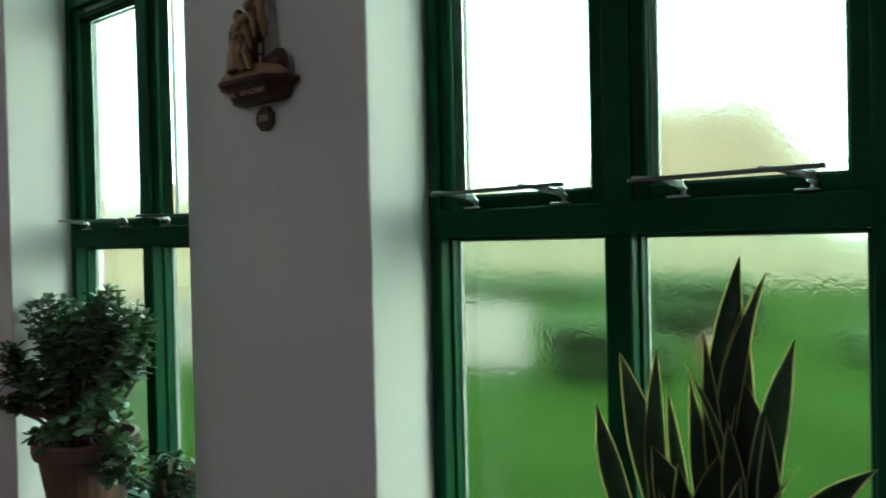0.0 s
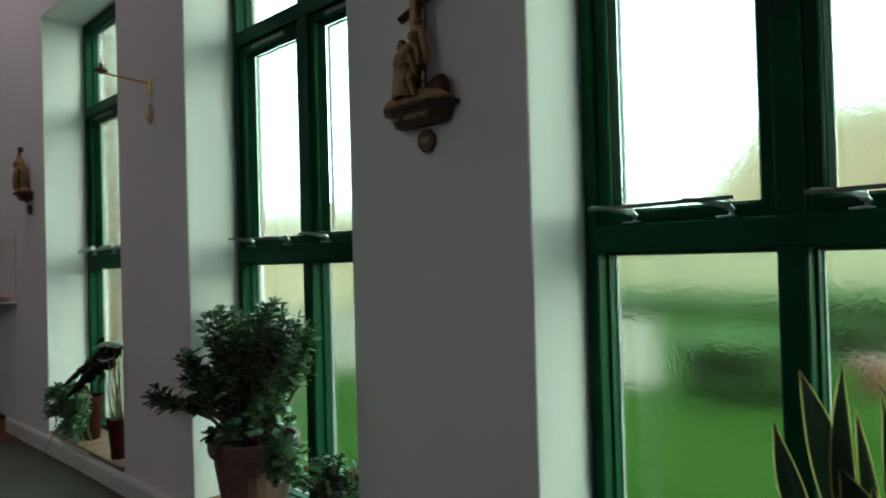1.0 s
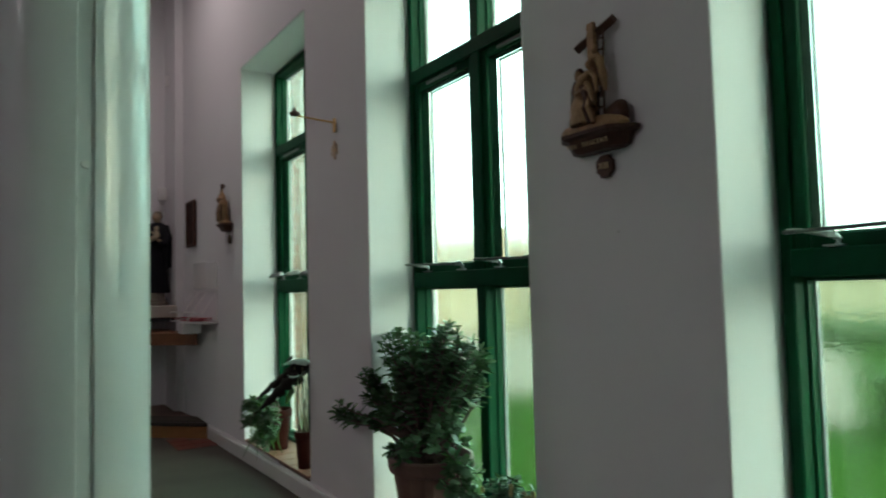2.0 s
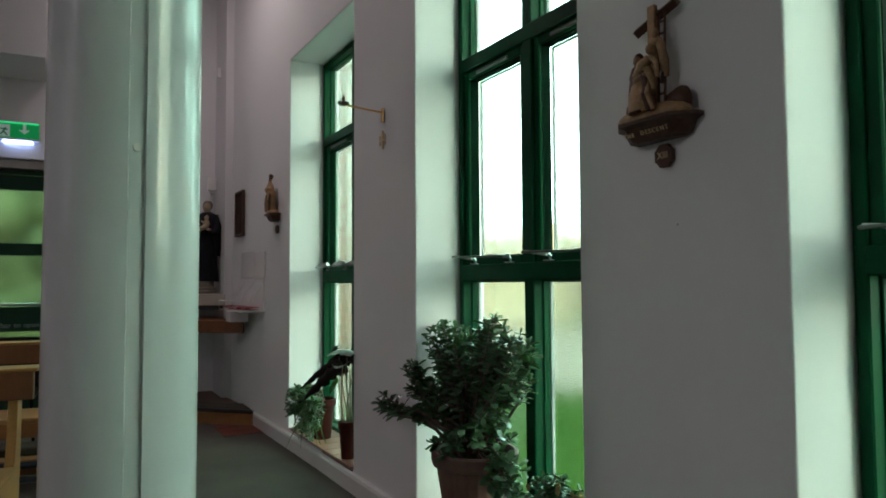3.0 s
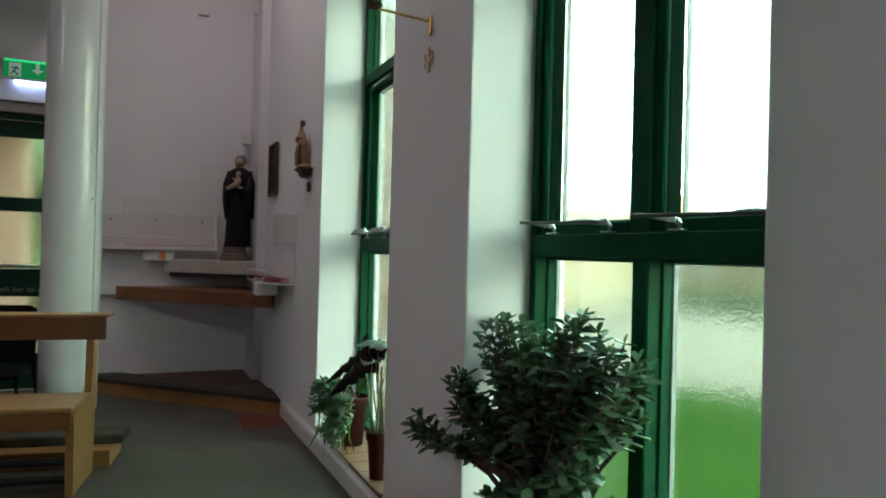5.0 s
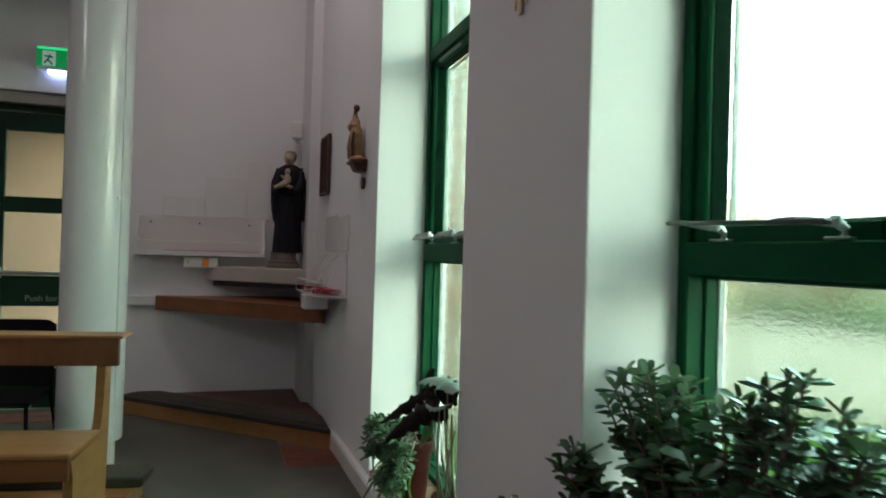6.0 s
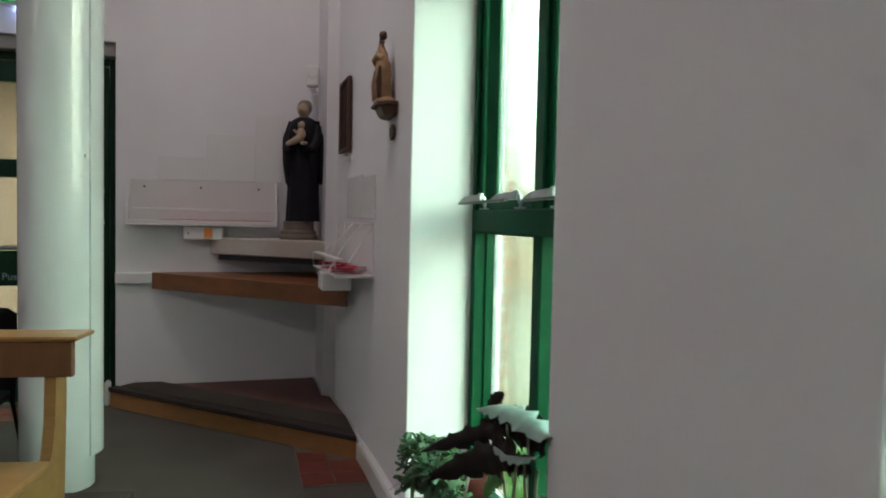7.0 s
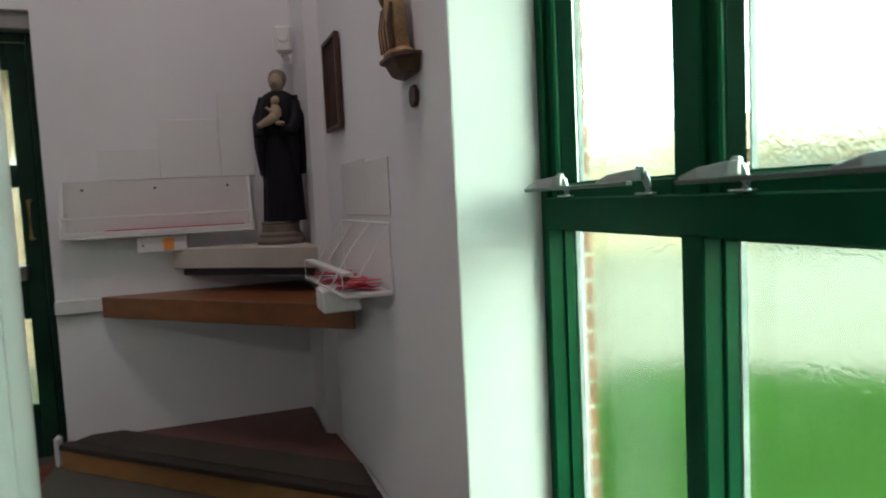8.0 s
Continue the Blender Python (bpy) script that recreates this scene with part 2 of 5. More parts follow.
def wall_grid(name, us, zs, holes, place, thick, mat, label):
    """A wall with openings: cells between the lines us and zs, but for the holes (i, j)."""
    bm = bmesh.new()
    vert = {}

    def v(i, j, k):
        if (i, j, k) not in vert:
            vert[i, j, k] = bm.verts.new(place(us[i], thick * k, zs[j]))
        return vert[i, j, k]

    def solid(i, j):
        return 0 <= i < len(us) - 1 and 0 <= j < len(zs) - 1 and (i, j) not in holes

    for i in range(len(us) - 1):
        for j in range(len(zs) - 1):
            if not solid(i, j):
                continue
            for k in (0, 1):
                bm.faces.new((v(i, j, k), v(i + 1, j, k), v(i + 1, j + 1, k), v(i, j + 1, k)))
            for di, dj, a, b in ((-1, 0, (0, 0), (0, 1)), (1, 0, (1, 0), (1, 1)), (0, -1, (0, 0), (1, 0)), (0, 1, (0, 1), (1, 1))):
                if not solid(i + di, j + dj):
                    bm.faces.new((v(i + a[0], j + a[1], 0), v(i + b[0], j + b[1], 0), v(i + b[0], j + b[1], 1), v(i + a[0], j + a[1], 1)))
    ob = solo(name, bm, mat, label, "wall", kind="structure")
    bev = ob.modifiers.new("soft_arris", "BEVEL")
    bev.width, bev.segments, bev.limit_method, bev.angle_limit = 0.006, 2, "ANGLE", radians(40)
    return ob


def lettering(text, size, depth, mat, parent, at, name="lettering", width=1.0):
    cu = bpy.data.curves.new(name, "FONT")
    cu.body, cu.size, cu.extrude, cu.align_x, cu.align_y = text, size, depth, "CENTER", "CENTER"
    cu.space_character = width
    tmp = bpy.data.objects.new(name, cu)
    scene.collection.objects.link(tmp)
    me = bpy.data.meshes.new_from_object(tmp.evaluated_get(bpy.context.evaluated_depsgraph_get()))
    bpy.data.objects.remove(tmp)
    me.materials.clear()
    me.materials.append(mat)
    ob = new(name, me)
    ob.parent = parent
    ob.matrix_local = at
    return ob


# ---- the building ----
END_X = -7.10            # face of the end wall
CEILING_Z = 4.25
HEAD_Z, SILL_Z = 2.80, 0.115
# window openings along the curved outer wall: west edge, east edge
OPENINGS = [(-4.943, -3.727), (-2.943, -1.778), (-1.06, -0.01), (0.76, 1.90), (2.62, 3.76)]


def face_y(x):
    """The inner face of the outer wall, which bends gently towards the corner."""
    pts = [(-9.0, 1.175), (-6.6, 1.175), (-5.45, 1.222), (-4.2, 1.25), (9.0, 1.25)]
    for (a, ya), (b, yb) in zip(pts, pts[1:]):
        if x <= b:
            return ya + (yb - ya) * (x - a) / (b - a)
    return 1.25


floor = solo("floor", new_box(-7.5, 6.3, -7.3, 1.7, -0.2, 0.0), CARPET, "worn green-grey carpet over the whole church floor", "floor", kind="structure")
ceiling = solo("ceiling", new_box(-7.5, 6.3, -7.3, 1.75, CEILING_Z, CEILING_Z + 0.2), CEIL, "plain white painted ceiling", "ceiling", kind="structure")

us = [-7.1, -6.6, -5.45]
for a, b in OPENINGS:
    us += [a, b]
us += [6.0]
zs = [0.0, SILL_Z, HEAD_Z, CEILING_Z]
holes = {(us.index(a), 1) for a, b in OPENINGS}
wall_grid("wall_north", us, zs, holes, lambda u, d, z: (u, face_y(u) + d, z), 0.38, PAINT, "white painted outer wall with deep window reveals")

DOOR_Y0, DOOR_Y1, DOOR_H = -1.95, -0.148, 2.27
wall_grid("wall_west", [-7.0, DOOR_Y0, DOOR_Y1, 1.15], [0.0, DOOR_H, CEILING_Z], {(1, 0)}, lambda u, d, z: (END_X - d, u, z), 0.35, PAINT, "white painted end wall beside the glazed doors")
solo("wall_south", new_box(-7.1, 6.0, -7.2, -7.0, 0, CEILING_Z), PAINT, "plain white painted wall of the nave", "wall", kind="structure")
solo("wall_east", new_box(6.0, 6.2, -7.0, 1.63, 0, CEILING_Z), PAINT, "plain white painted wall of the nave", "wall", kind="structure")
solo("bulkhead", new_box(END_X, END_X + 0.75, -6.9, -0.36, 2.98, CEILING_Z), PAINT, "white boxed bulkhead above the glazed doors", "bulkhead", kind="structure")
solo("corner_boxing", new_box(END_X, -6.6, 1.105, 1.18, 0, CEILING_Z), PAINT, "white painted pipe boxing in the corner", "boxing", kind="structure")

# skirting along the outer wall, following its bend
def skirting(xs):
    bm = bmesh.new()
    prof = [(0.0, 0.0), (-0.035, 0.0), (-0.035, 0.085), (-0.028, 0.1), (0.0, 0.1)]
    rows = [[bm.verts.new((x, face_y(x) - 0.002 + dy, z)) for dy, z in prof] for x in xs]
    for a, b in zip(rows, rows[1:]):
        for k in range(len(prof) - 1):
            bm.faces.new((a[k], a[k + 1], b[k + 1], b[k]))
    bm.faces.new(rows[0])
    bm.faces.new(rows[-1][::-1])
    return bm


solo("skirting", skirting([-6.6, -5.45, -5.0, -4.2, 0.0, 6.0]), SKIRT, "white gloss painted skirting along the curved wall", "skirting", kind="structure")


# ---- windows ----
FRAME_Y = 1.485


def bars(bm, rects, y0, y1, bevel=0.004):
    for x0, x1, z0, z1 in rects:
        box(bm, x0, x1, y0, y1, z0, z1, bevel)
    return bm


def ring_rects(x0, x1, z0, z1, w):
    return [(x0, x0 + w, z0, z1), (x1 - w, x1, z0, z1), (x0 + w, x1 - w, z0, z0 + w), (x0 + w, x1 - w, z1 - w, z1)]


def opener(parent, x0, x1, ledge, y, lean, low, high):
    """A folding bar opener: two feet on the ledge, two tapered arms and the flat silver bar that joins them."""
    def slanted(points, t):
        bm = bmesh.new()
        a = [bm.verts.new(q[:3]) for q in points]
        b = [bm.verts.new((q[0], q[1], q[2] + (q[3] if len(q) > 3 else t))) for q in points]
        bm.faces.new(a[::-1])
        bm.faces.new(b)
        n = len(points)
        for k in range(n):
            bm.faces.new((a[k], a[(k + 1) % n], b[(k + 1) % n], b[k]))
        bmesh.ops.bevel(bm, geom=bm.edges[:], offset=0.0016, segments=1, affect="EDGES")
        return bm

    yb = y - 0.070
    z0, z1 = ledge + low, ledge + low + lean
    ob = part("opener_bar", slanted([(x0 - 0.025, yb - 0.008, z0), (x1 + 0.004, yb - 0.008, z1), (x1 + 0.004, yb + 0.008, z1), (x0 - 0.025, yb + 0.008, z0)], 0.009), BAR, parent, "dark anodised window opener bar")
    for x, u in ((x0 + 0.060, 0.25), (x1 - 0.034, 0.85)):
        zb, zp = z0 + lean * u, ledge + high
        foot = bmesh.new()
        box(foot, x - 0.022, x + 0.022, y - 0.016, y + 0.010, ledge + 0.001, ledge + 0.006, 0.0015)
        tube(foot, [(x + 0.010, y - 0.004, ledge + 0.005), (x + 0.013, y - 0.006, ledge + 0.018), (x + 0.005, y - 0.010, zp - 0.004)], [0.0085, 0.0075, 0.0095], 10)
        part("opener_foot", foot, STEEL, ob, "", True)
        deep = 0.020 if high > low else 0.010
        part("opener_arm", slanted([(x - 0.078, yb - 0.006, zb + 0.0075), (x - 0.058, yb + 0.004, zb + 0.0075), (x + 0.010, y - 0.014, zp - deep, deep + 0.006), (x + 0.016, y - 0.024, zp - deep, deep + 0.006), (x + 0.006, y - 0.040, zp - deep, deep + 0.005), (x - 0.030, yb - 0.004, zb + 0.004, (zp - zb) / 2 + 0.008)], 0.0055), STEEL, ob)
        part("opener_pivot", lathe(bmesh.new(), [(0.0095, zp - 0.003), (0.0105, zp + 0.004), (0.009, zp + 0.010), (0.004, zp + 0.012)], 12, center=(x + 0.006, y - 0.020)), STEEL, ob, "", True)


def window(name, x0, x1):
    win = thing(name, Matrix(), "dark green metal window with patterned glass panes", "window", "windows of the outer wall", "structure")
    y = FRAME_Y + (face_y((x0 + x1) / 2) - 1.25)
    z0, z1 = SILL_Z + 0.004, HEAD_Z - 0.004
    a, b = x0 + 0.004, x1 - 0.004
    mid = (a + b) / 2 + {-1.778: -0.016, -3.727: 0.012}.get(x1, 0.0)
    W = 0.036
    high = x1 < -3.5
    T1, T2 = (1.166, 1.249) if high else (1.167, 1.239), (2.167, 2.235)
    frame_bm = bmesh.new()
    bars(frame_bm, ring_rects(a, b, z0, z1, W), y, y + 0.10)
    bars(frame_bm, [(mid - 0.032, mid + 0.032, z0 + W - 0.006, T1[0] + 0.006), (mid - 0.032, mid + 0.032, T1[1] - 0.006, T2[0] + 0.006), (mid - 0.032, mid + 0.032, T2[1] - 0.006, z1 - W + 0.006)], y + 0.001, y + 0.098)
    bars(frame_bm, [(a + W - 0.008, b - W + 0.008, *T1), (a + W - 0.008, b - W + 0.008, *T2)], y - 0.002, y + 0.099)
    part("window_frame", frame_bm, FRAME, win)
    for p0, p1 in ((a + W, mid - 0.032), (mid + 0.032, b - W)):
        for k, (q0, q1) in enumerate(((z0 + W, T1[0]), T1[1:] + T2[:1], (T2[1], z1 - W))):
            inset = 0.006
            if k == 1:
                sash = bars(bmesh.new(), ring_rects(p0 - 0.004, p1 + 0.004, q0 - 0.004, q1 + 0.004, 0.040), y + 0.016, y + 0.074, 0.005)
                sash_ob = part("sash", sash, FRAME, win, "green opening sash")
                inset = 0.036
                # Strip added to darken the inner faces of the sash.
                dark_strip = bars(bmesh.new(), ring_rects(p0 + 0.0355, p1 - 0.0355, q0 + 0.0355, q1 - 0.0355, 0.003), y + 0.028, y + 0.072, 0.0)
                part("dark_strip", dark_strip, DARK_STRIP, sash_ob, "added dark green strip that darkens the sash return")
                vent = bars(bmesh.new(), [(p0 + 0.12, p1 - 0.12, q1 - 0.030, q1 - 0.014)], y + 0.004, y + 0.0155, 0.003)
                part("trickle_vent", vent, VENT, sash_ob, "dull grey trickle vent")
                opener(win, p0 + 0.045, p1 - 0.070, T1[1], y + 0.002, -0.012 if -3.5 < x1 < -1.5 else 0.004, 0.018 if high else 0.034, 0.050 if high else 0.030)
            if k != 1:
                step = bars(bmesh.new(), ring_rects(p0 - 0.0004, p1 + 0.0004, q0 - 0.0004, q1 + 0.0004, 0.008), y + 0.046, y + 0.079, 0.002)
                part("glazing_bead", step, FRAME, win)
            bead = bars(bmesh.new(), ring_rects(p0 + inset, p1 - inset, q0 + inset, q1 - inset, 0.005), y + 0.080, y + 0.094, 0.0)
            part("gasket", bead, GASKET, win)
            pane = part("pane", new_box(p0 + inset - 0.012, p1 - inset + 0.012, y + 0.0945, y + 0.0972, q0 + inset - 0.012, q1 - inset + 0.012), GLASS, win, "rippled obscured glass pane")
            pane.visible_shadow = False
    return win


for n, (a, b) in enumerate(OPENINGS):
    window("window_%d" % (n + 1), a, b)
    sill = thing("window_sill", Matrix(), "red-brown tiled window sill", "sill", "window sills", "structure")
    y0 = face_y((a + b) / 2)
    part("sill_bed", new_box(a + 0.004, b - 0.004, y0 - 0.004, y0 + 0.30, SILL_Z - 0.04, SILL_Z), GROUT, sill)
    count = 8
    step = (b - a - 0.008) / count
    for k in range(count):
        part("tile", new_box(a + 0.006 + k * step, a + 0.002 + (k + 1) * step, y0 - 0.014, y0 + 0.236, SILL_Z + 0.001, SILL_Z + 0.013, bevel=0.003), SILL, sill)


# ---- doors in the end wall ----
def door_leaf(name, y0, y1, label):
    d = thing(name, Matrix(), label, "door", "glazed entrance doors", "structure")
    x0, x1 = END_X - 0.16, END_X - 0.115
    w = 0.085
    rails = [(0.01, 0.295), (0.744, 0.963), (1.418, 1.53), (2.005, 2.135)]
    bm = bmesh.new()
    for a, b in ((y0, y0 + w), (y1 - w, y1)):
        box(bm, x0, x1, a, b, 0.01, 2.135, 0.004)
    for a, b in rails:
        box(bm, x0 + 0.001, x1 - 0.001, y0 + w, y1 - w, a, b, 0.003)
    part("leaf_frame", bm, DOOR_GREEN, d)
    for (_, a), (b, _) in zip(rails, rails[1:]):
        pane = part("pane", new_box(x0 + 0.02, x0 + 0.026, y0 + w - 0.005, y1 - w + 0.005, a - 0.005, b + 0.005), GLASS, d)
        pane.visible_shadow = False
    return d, x1


frame_bm = bmesh.new()
for a, b, c, e in ((DOOR_Y0, DOOR_Y0 + 0.05, 0, 2.185), (DOOR_Y1 - 0.05, DOOR_Y1, 0, 2.185), (DOOR_Y0 + 0.05, DOOR_Y1 - 0.05, 2.139, 2.185)):
    box(frame_bm, END_X - 0.18, END_X - 0.10, a + 0.002, b - 0.002, c + 0.002, e, 0.004)
solo("door_frame", frame_bm, DOOR_GREEN, "dark green metal door frame", "door frame", kind="structure")
solo("door_head_panel", new_box(END_X - 0.17, END_X - 0.03, DOOR_Y0 + 0.004, DOOR_Y1 - 0.004, 2.188, DOOR_H - 0.003, bevel=0.004), material("grey_panel", (0.30, 0.28, 0.27), 0.5), "grey boxed panel over the doors", "panel", kind="structure")
mid_y = (DOOR_Y0 + DOOR_Y1) / 2
d1, dx = door_leaf("door_1", mid_y + 0.002, DOOR_Y1 - 0.053, "dark green glazed door with a push bar sign, shut")
d2, dx = door_leaf("door_2", DOOR_Y0 + 0.053, mid_y - 0.002, "dark green glazed door with a push bar, shut")
for d, a, b in ((d1, mid_y + 0.05, DOOR_Y1 - 0.12), (d2, DOOR_Y0 + 0.12, mid_y - 0.05)):
    bar = bmesh.new()
    tube(bar, [(dx + 0.06, a, 0.985), (dx + 0.06, b, 0.985)], 0.014, 10)
    for yy in (a + 0.02, b - 0.02):
        box(bar, dx, dx + 0.075, yy - 0.02, yy + 0.02, 0.945, 1.02, 0.005)
    part("push_bar", bar, STEEL, d, "satin metal push bar")
lettering("Push bar to open", 0.062, 0.001, material("worn_grey_lettering", (0.20, 0.24, 0.22), 0.7), d1, Matrix.Translation((dx + 0.004, mid_y + 0.455, 0.80)) @ Euler((radians(90), 0, radians(90))).to_matrix().to_4x4(), "sign_lettering")
pull = bmesh.new()
tube(pull, [(dx, DOOR_Y1 - 0.09, 1.15), (dx + 0.05, DOOR_Y1 - 0.09, 1.15), (dx + 0.05, DOOR_Y1 - 0.09, 1.35), (dx, DOOR_Y1 - 0.09, 1.35)], 0.009, 8)
part("pull_handle", pull, BRASS, d1, "polished brass pull handle", True)

sign = thing("exit_sign", pose(0, 0.100, -0.016), "lit green emergency exit sign on the bulkhead", "sign")
sx = END_X
part("housing", new_box(sx + 0.002, sx + 0.06, -0.86, -0.50, 2.44, 2.60, bevel=0.006), WHITE, sign)
part("face", new_box(sx + 0.061, sx + 0.064, -0.85, -0.51, 2.455, 2.595), glowing("sign_green", (0.0, 0.30, 0.075), 0.042), sign)
sym = bmesh.new()
box(sym, sx + 0.0645, sx + 0.066, -0.812, -0.730, 2.462, 2.568)
SIGN_WHITE = glowing("sign_white", (0.5, 0.66, 0.6), 0.02)
part("symbol", sym, SIGN_WHITE, sign)
arrow = bmesh.new()
v = [[arrow.verts.new((x, y, z)) for y, z in ((-0.622, 2.490), (-0.580, 2.528), (-0.610, 2.528), (-0.610, 2.580), (-0.634, 2.580), (-0.634, 2.528), (-0.664, 2.528))] for x in (sx + 0.0645, sx + 0.066)]
arrow.faces.new(v[0][::-1])
arrow.faces.new(v[1])
for k in range(7):
    arrow.faces.new((v[0][k], v[0][(k + 1) % 7], v[1][(k + 1) % 7], v[1][k]))
part("arrow", arrow, SIGN_WHITE, sign)
marks = bmesh.new()
for y0, z0, y1, z1 in ((-0.800, 2.478, -0.778, 2.505), (-0.778, 2.505, -0.748, 2.472), (-0.778, 2.505, -0.762, 2.540), (-0.798, 2.530, -0.745, 2.522)):
    tube(marks, [(sx + 0.0665, y0, z0), (sx + 0.0665, y1, z1)], 0.006, 6)
part("mark", marks, glowing("sign_dark_green", (0.0, 0.10, 0.04), 0.05), sign)
part("lit_edge", new_box(sx + 0.0645, sx + 0.066, -0.845, -0.515, 2.578, 2.594), glowing("sign_bright_green", (0.02, 0.62, 0.20), 0.10), sign, "brighter lit top edge")
part("light_strip", new_box(sx + 0.01, sx + 0.05, -0.78, -0.56, 2.415, 2.438), glowing("sign_strip", (0.42, 0.55, 1.0), 0.6), sign)


# ---- columns ----
def column(x, y, seam, r=0.165):
    n = 72
    th = radians(seam)
    pts = []
    for i in range(n + 1):
        a = th + 0.11 + (2 * math.pi - 0.22) * i / n
        pts.append((r * math.cos(a), r * math.sin(a)))
    for off in (-0.10, 0.10):
        pts.append(((r - 0.007) * math.cos(th + off), (r - 0.007) * math.sin(th + off)))
    col = thing("column", pose(x, y, 0), "round pale enamelled steel column with a cable groove", "column", "columns of the nave", "structure")
    part("shaft", prism(bmesh.new(), pts, 0.15, CEILING_Z - 0.002), COLUMN, col, smooth=True)
    part("base", lathe(bmesh.new(), [(0.13, 0.0), (0.13, 0.148)], 48), COLUMN, col, smooth=True)
    c = bmesh.new()
    d = Matrix.Rotation(th, 4, "Z") @ Matrix.Translation((r - 0.008, 0, 1.45))
    tube(c, [d @ Vector((-0.004, 0, 0)), d @ Vector((0.012, 0, 0))], 0.009, 10)
    part("cable_clip", c, WHITE, col, "small white cable clip")
    return col


column(-1.846, -0.063, 4)
column(-5.735, -0.138, 48, 0.165)


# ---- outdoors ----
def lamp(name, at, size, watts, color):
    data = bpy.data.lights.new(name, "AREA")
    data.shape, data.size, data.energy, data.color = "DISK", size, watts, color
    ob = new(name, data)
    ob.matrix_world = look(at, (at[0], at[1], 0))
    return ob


solo("ground", new_box(-120, 120, -120, 160, -0.6, -0.22), LAWN, "mown green lawn around the church", "lawn", kind="structure")
solo("pavement", prism(bmesh.new(), [(-60, 0.5), (-7.6, 0.5), (-6.9, 1.75), (-6.9, 2.5), (-8.2, 3.8), (-7.2, 5.0), (-6.2, 6.0), (-3.3, 6.3), (-6.5, 12.5), (-16, 16), (-60, 34)], -0.23, -0.2), PAVING, "pale paved forecourt beyond the lawn", "pavement", kind="structure")


def hedge(x0, x1, y, depth, h, label, seed):
    rnd = random.Random(seed)
    bm = bmesh.new()
    nx = max(2, int((x1 - x0) / 0.5))
    for i in range(nx):
        for k in range(3):
            c = (x0 + (x1 - x0) * (i + rnd.random()) / nx, y + depth * rnd.random(), -0.25 + h * (0.25 + 0.27 * k + 0.1 * rnd.random()))
            blob(bm, c, (0.5 + 0.2 * rnd.random(), 0.45, h * 0.26), 10, 0.09)
    return solo("hedge", bm, HEDGE, label, "hedge", "garden hedges", "stuff")


hedge(-30, 14, 23, 1.6, 0.8, "clipped green garden hedge", 1)
hedge(-23, -5, 14.3, 1.2, 0.5, "clipped green garden hedge", 6)
hedge(-2.9, -2.3, 6.3, 0.4, 0.6, "low dark green shrub on the lawn", 2)
hedge(-2.6, -2.1, 9.5, 0.4, 0.8, "rounded dark green shrub on the lawn", 3)
hedge(-0.1, 1.0, 8.2, 0.8, 0.45, "rounded dark green shrub on the lawn", 4)
tub = thing("garden_tub", pose(-1.62, 7.2, -0.22), "orange terracotta tub standing on the lawn", "tub")
part("tub", lathe(bmesh.new(), [(0.13, 0), (0.17, 0.26), (0.19, 0.27), (0.19, 0.32), (0.17, 0.32)], 24), TILE, tub, smooth=True)


FENCE = material("weathered_tan_boards", (0.36, 0.26, 0.16), 0.8, vary=0.25, scale=2, grain=20)


def fence(x0, x1, y):
    f = thing("garden_fence", pose(0, y, -0.22), "tan wooden garden fence behind the lawn", "fence")
    x = x0
    while x < x1:
        for k in range(8):
            part("board", new_box(x + 0.23 * k, x + 0.23 * k + 0.215, 0, 0.03, 0.05, 1.45), FENCE, f)
        part("post", new_box(x - 0.11, x - 0.01, -0.03, 0.07, 0, 1.5), FENCE, f)
        x += 2.0


fence(-12, 8, 20.5)
bank = bmesh.new()
rnd = random.Random(5)
for k in range(100):
    blob(bank, (-14.5 + rnd.random(), -2.4 + 5.6 * rnd.random(), 3.4 * rnd.random() - 0.2), (0.5, 0.55, 0.5), 10, 0.09)
solo("hedge", bank, material("yellow_green_hedge", (0.042, 0.062, 0.016), 0.8, vary=0.4, scale=1.5, grain=20), "tall yellow-green hedge beyond the doors", "hedge", "garden hedges", "stuff")


def house(x, y, w, d, wall_h, roof_h, rz, wall_mat=RENDER_TAN, glazed=True):
    h = thing("house", pose(x, y, -0.22, 0, 0, rz), "tan rendered house with a tiled roof", "house")
    part("wall", new_box(-w / 2, w / 2, 0, d, 0, wall_h), wall_mat, h)
    bm = bmesh.new()
    v = [bm.verts.new(p) for p in ((-w / 2 - 0.3, -0.3, wall_h), (w / 2 + 0.3, -0.3, wall_h), (w / 2 + 0.3, d + 0.3, wall_h), (-w / 2 - 0.3, d + 0.3, wall_h), (-w / 2 + 2, d / 2, wall_h + roof_h), (w / 2 - 2, d / 2, wall_h + roof_h))]
    for q in ((0, 1, 5, 4), (2, 3, 4, 5), (1, 2, 5), (3, 0, 4), (3, 2, 1, 0)):
        bm.faces.new([v[i] for i in q])
    part("roof", bm, ROOF, h)
    for k in (-0.28, 0.28) if glazed else ():
        win = part("window", new_box(k * w - 0.6, k * w + 0.6, -0.02, 0.03, 0.9, 2.1), WHITE, h)
        part("pane", new_box(k * w - 0.52, k * w + 0.52, -0.03, -0.021, 0.98, 2.02), BLACK, win)
    return h


house(-6.4, 25, 9, 8, 2.8, 4.2, 12)
house(-21, 22.5, 15, 8, 2.2, 2.0, -8)
house(-15.5, 2.9, 8.4, 8, 7.0, 2.4, 90, TAN_BRICK)
house(-17.2, 10.6, 6.5, 4, 1.9, 0.5, 90, RENDER_TAN, False)
house(-23, 17, 11, 6, 2.6, 1.5, 52, TAN_BRICK)


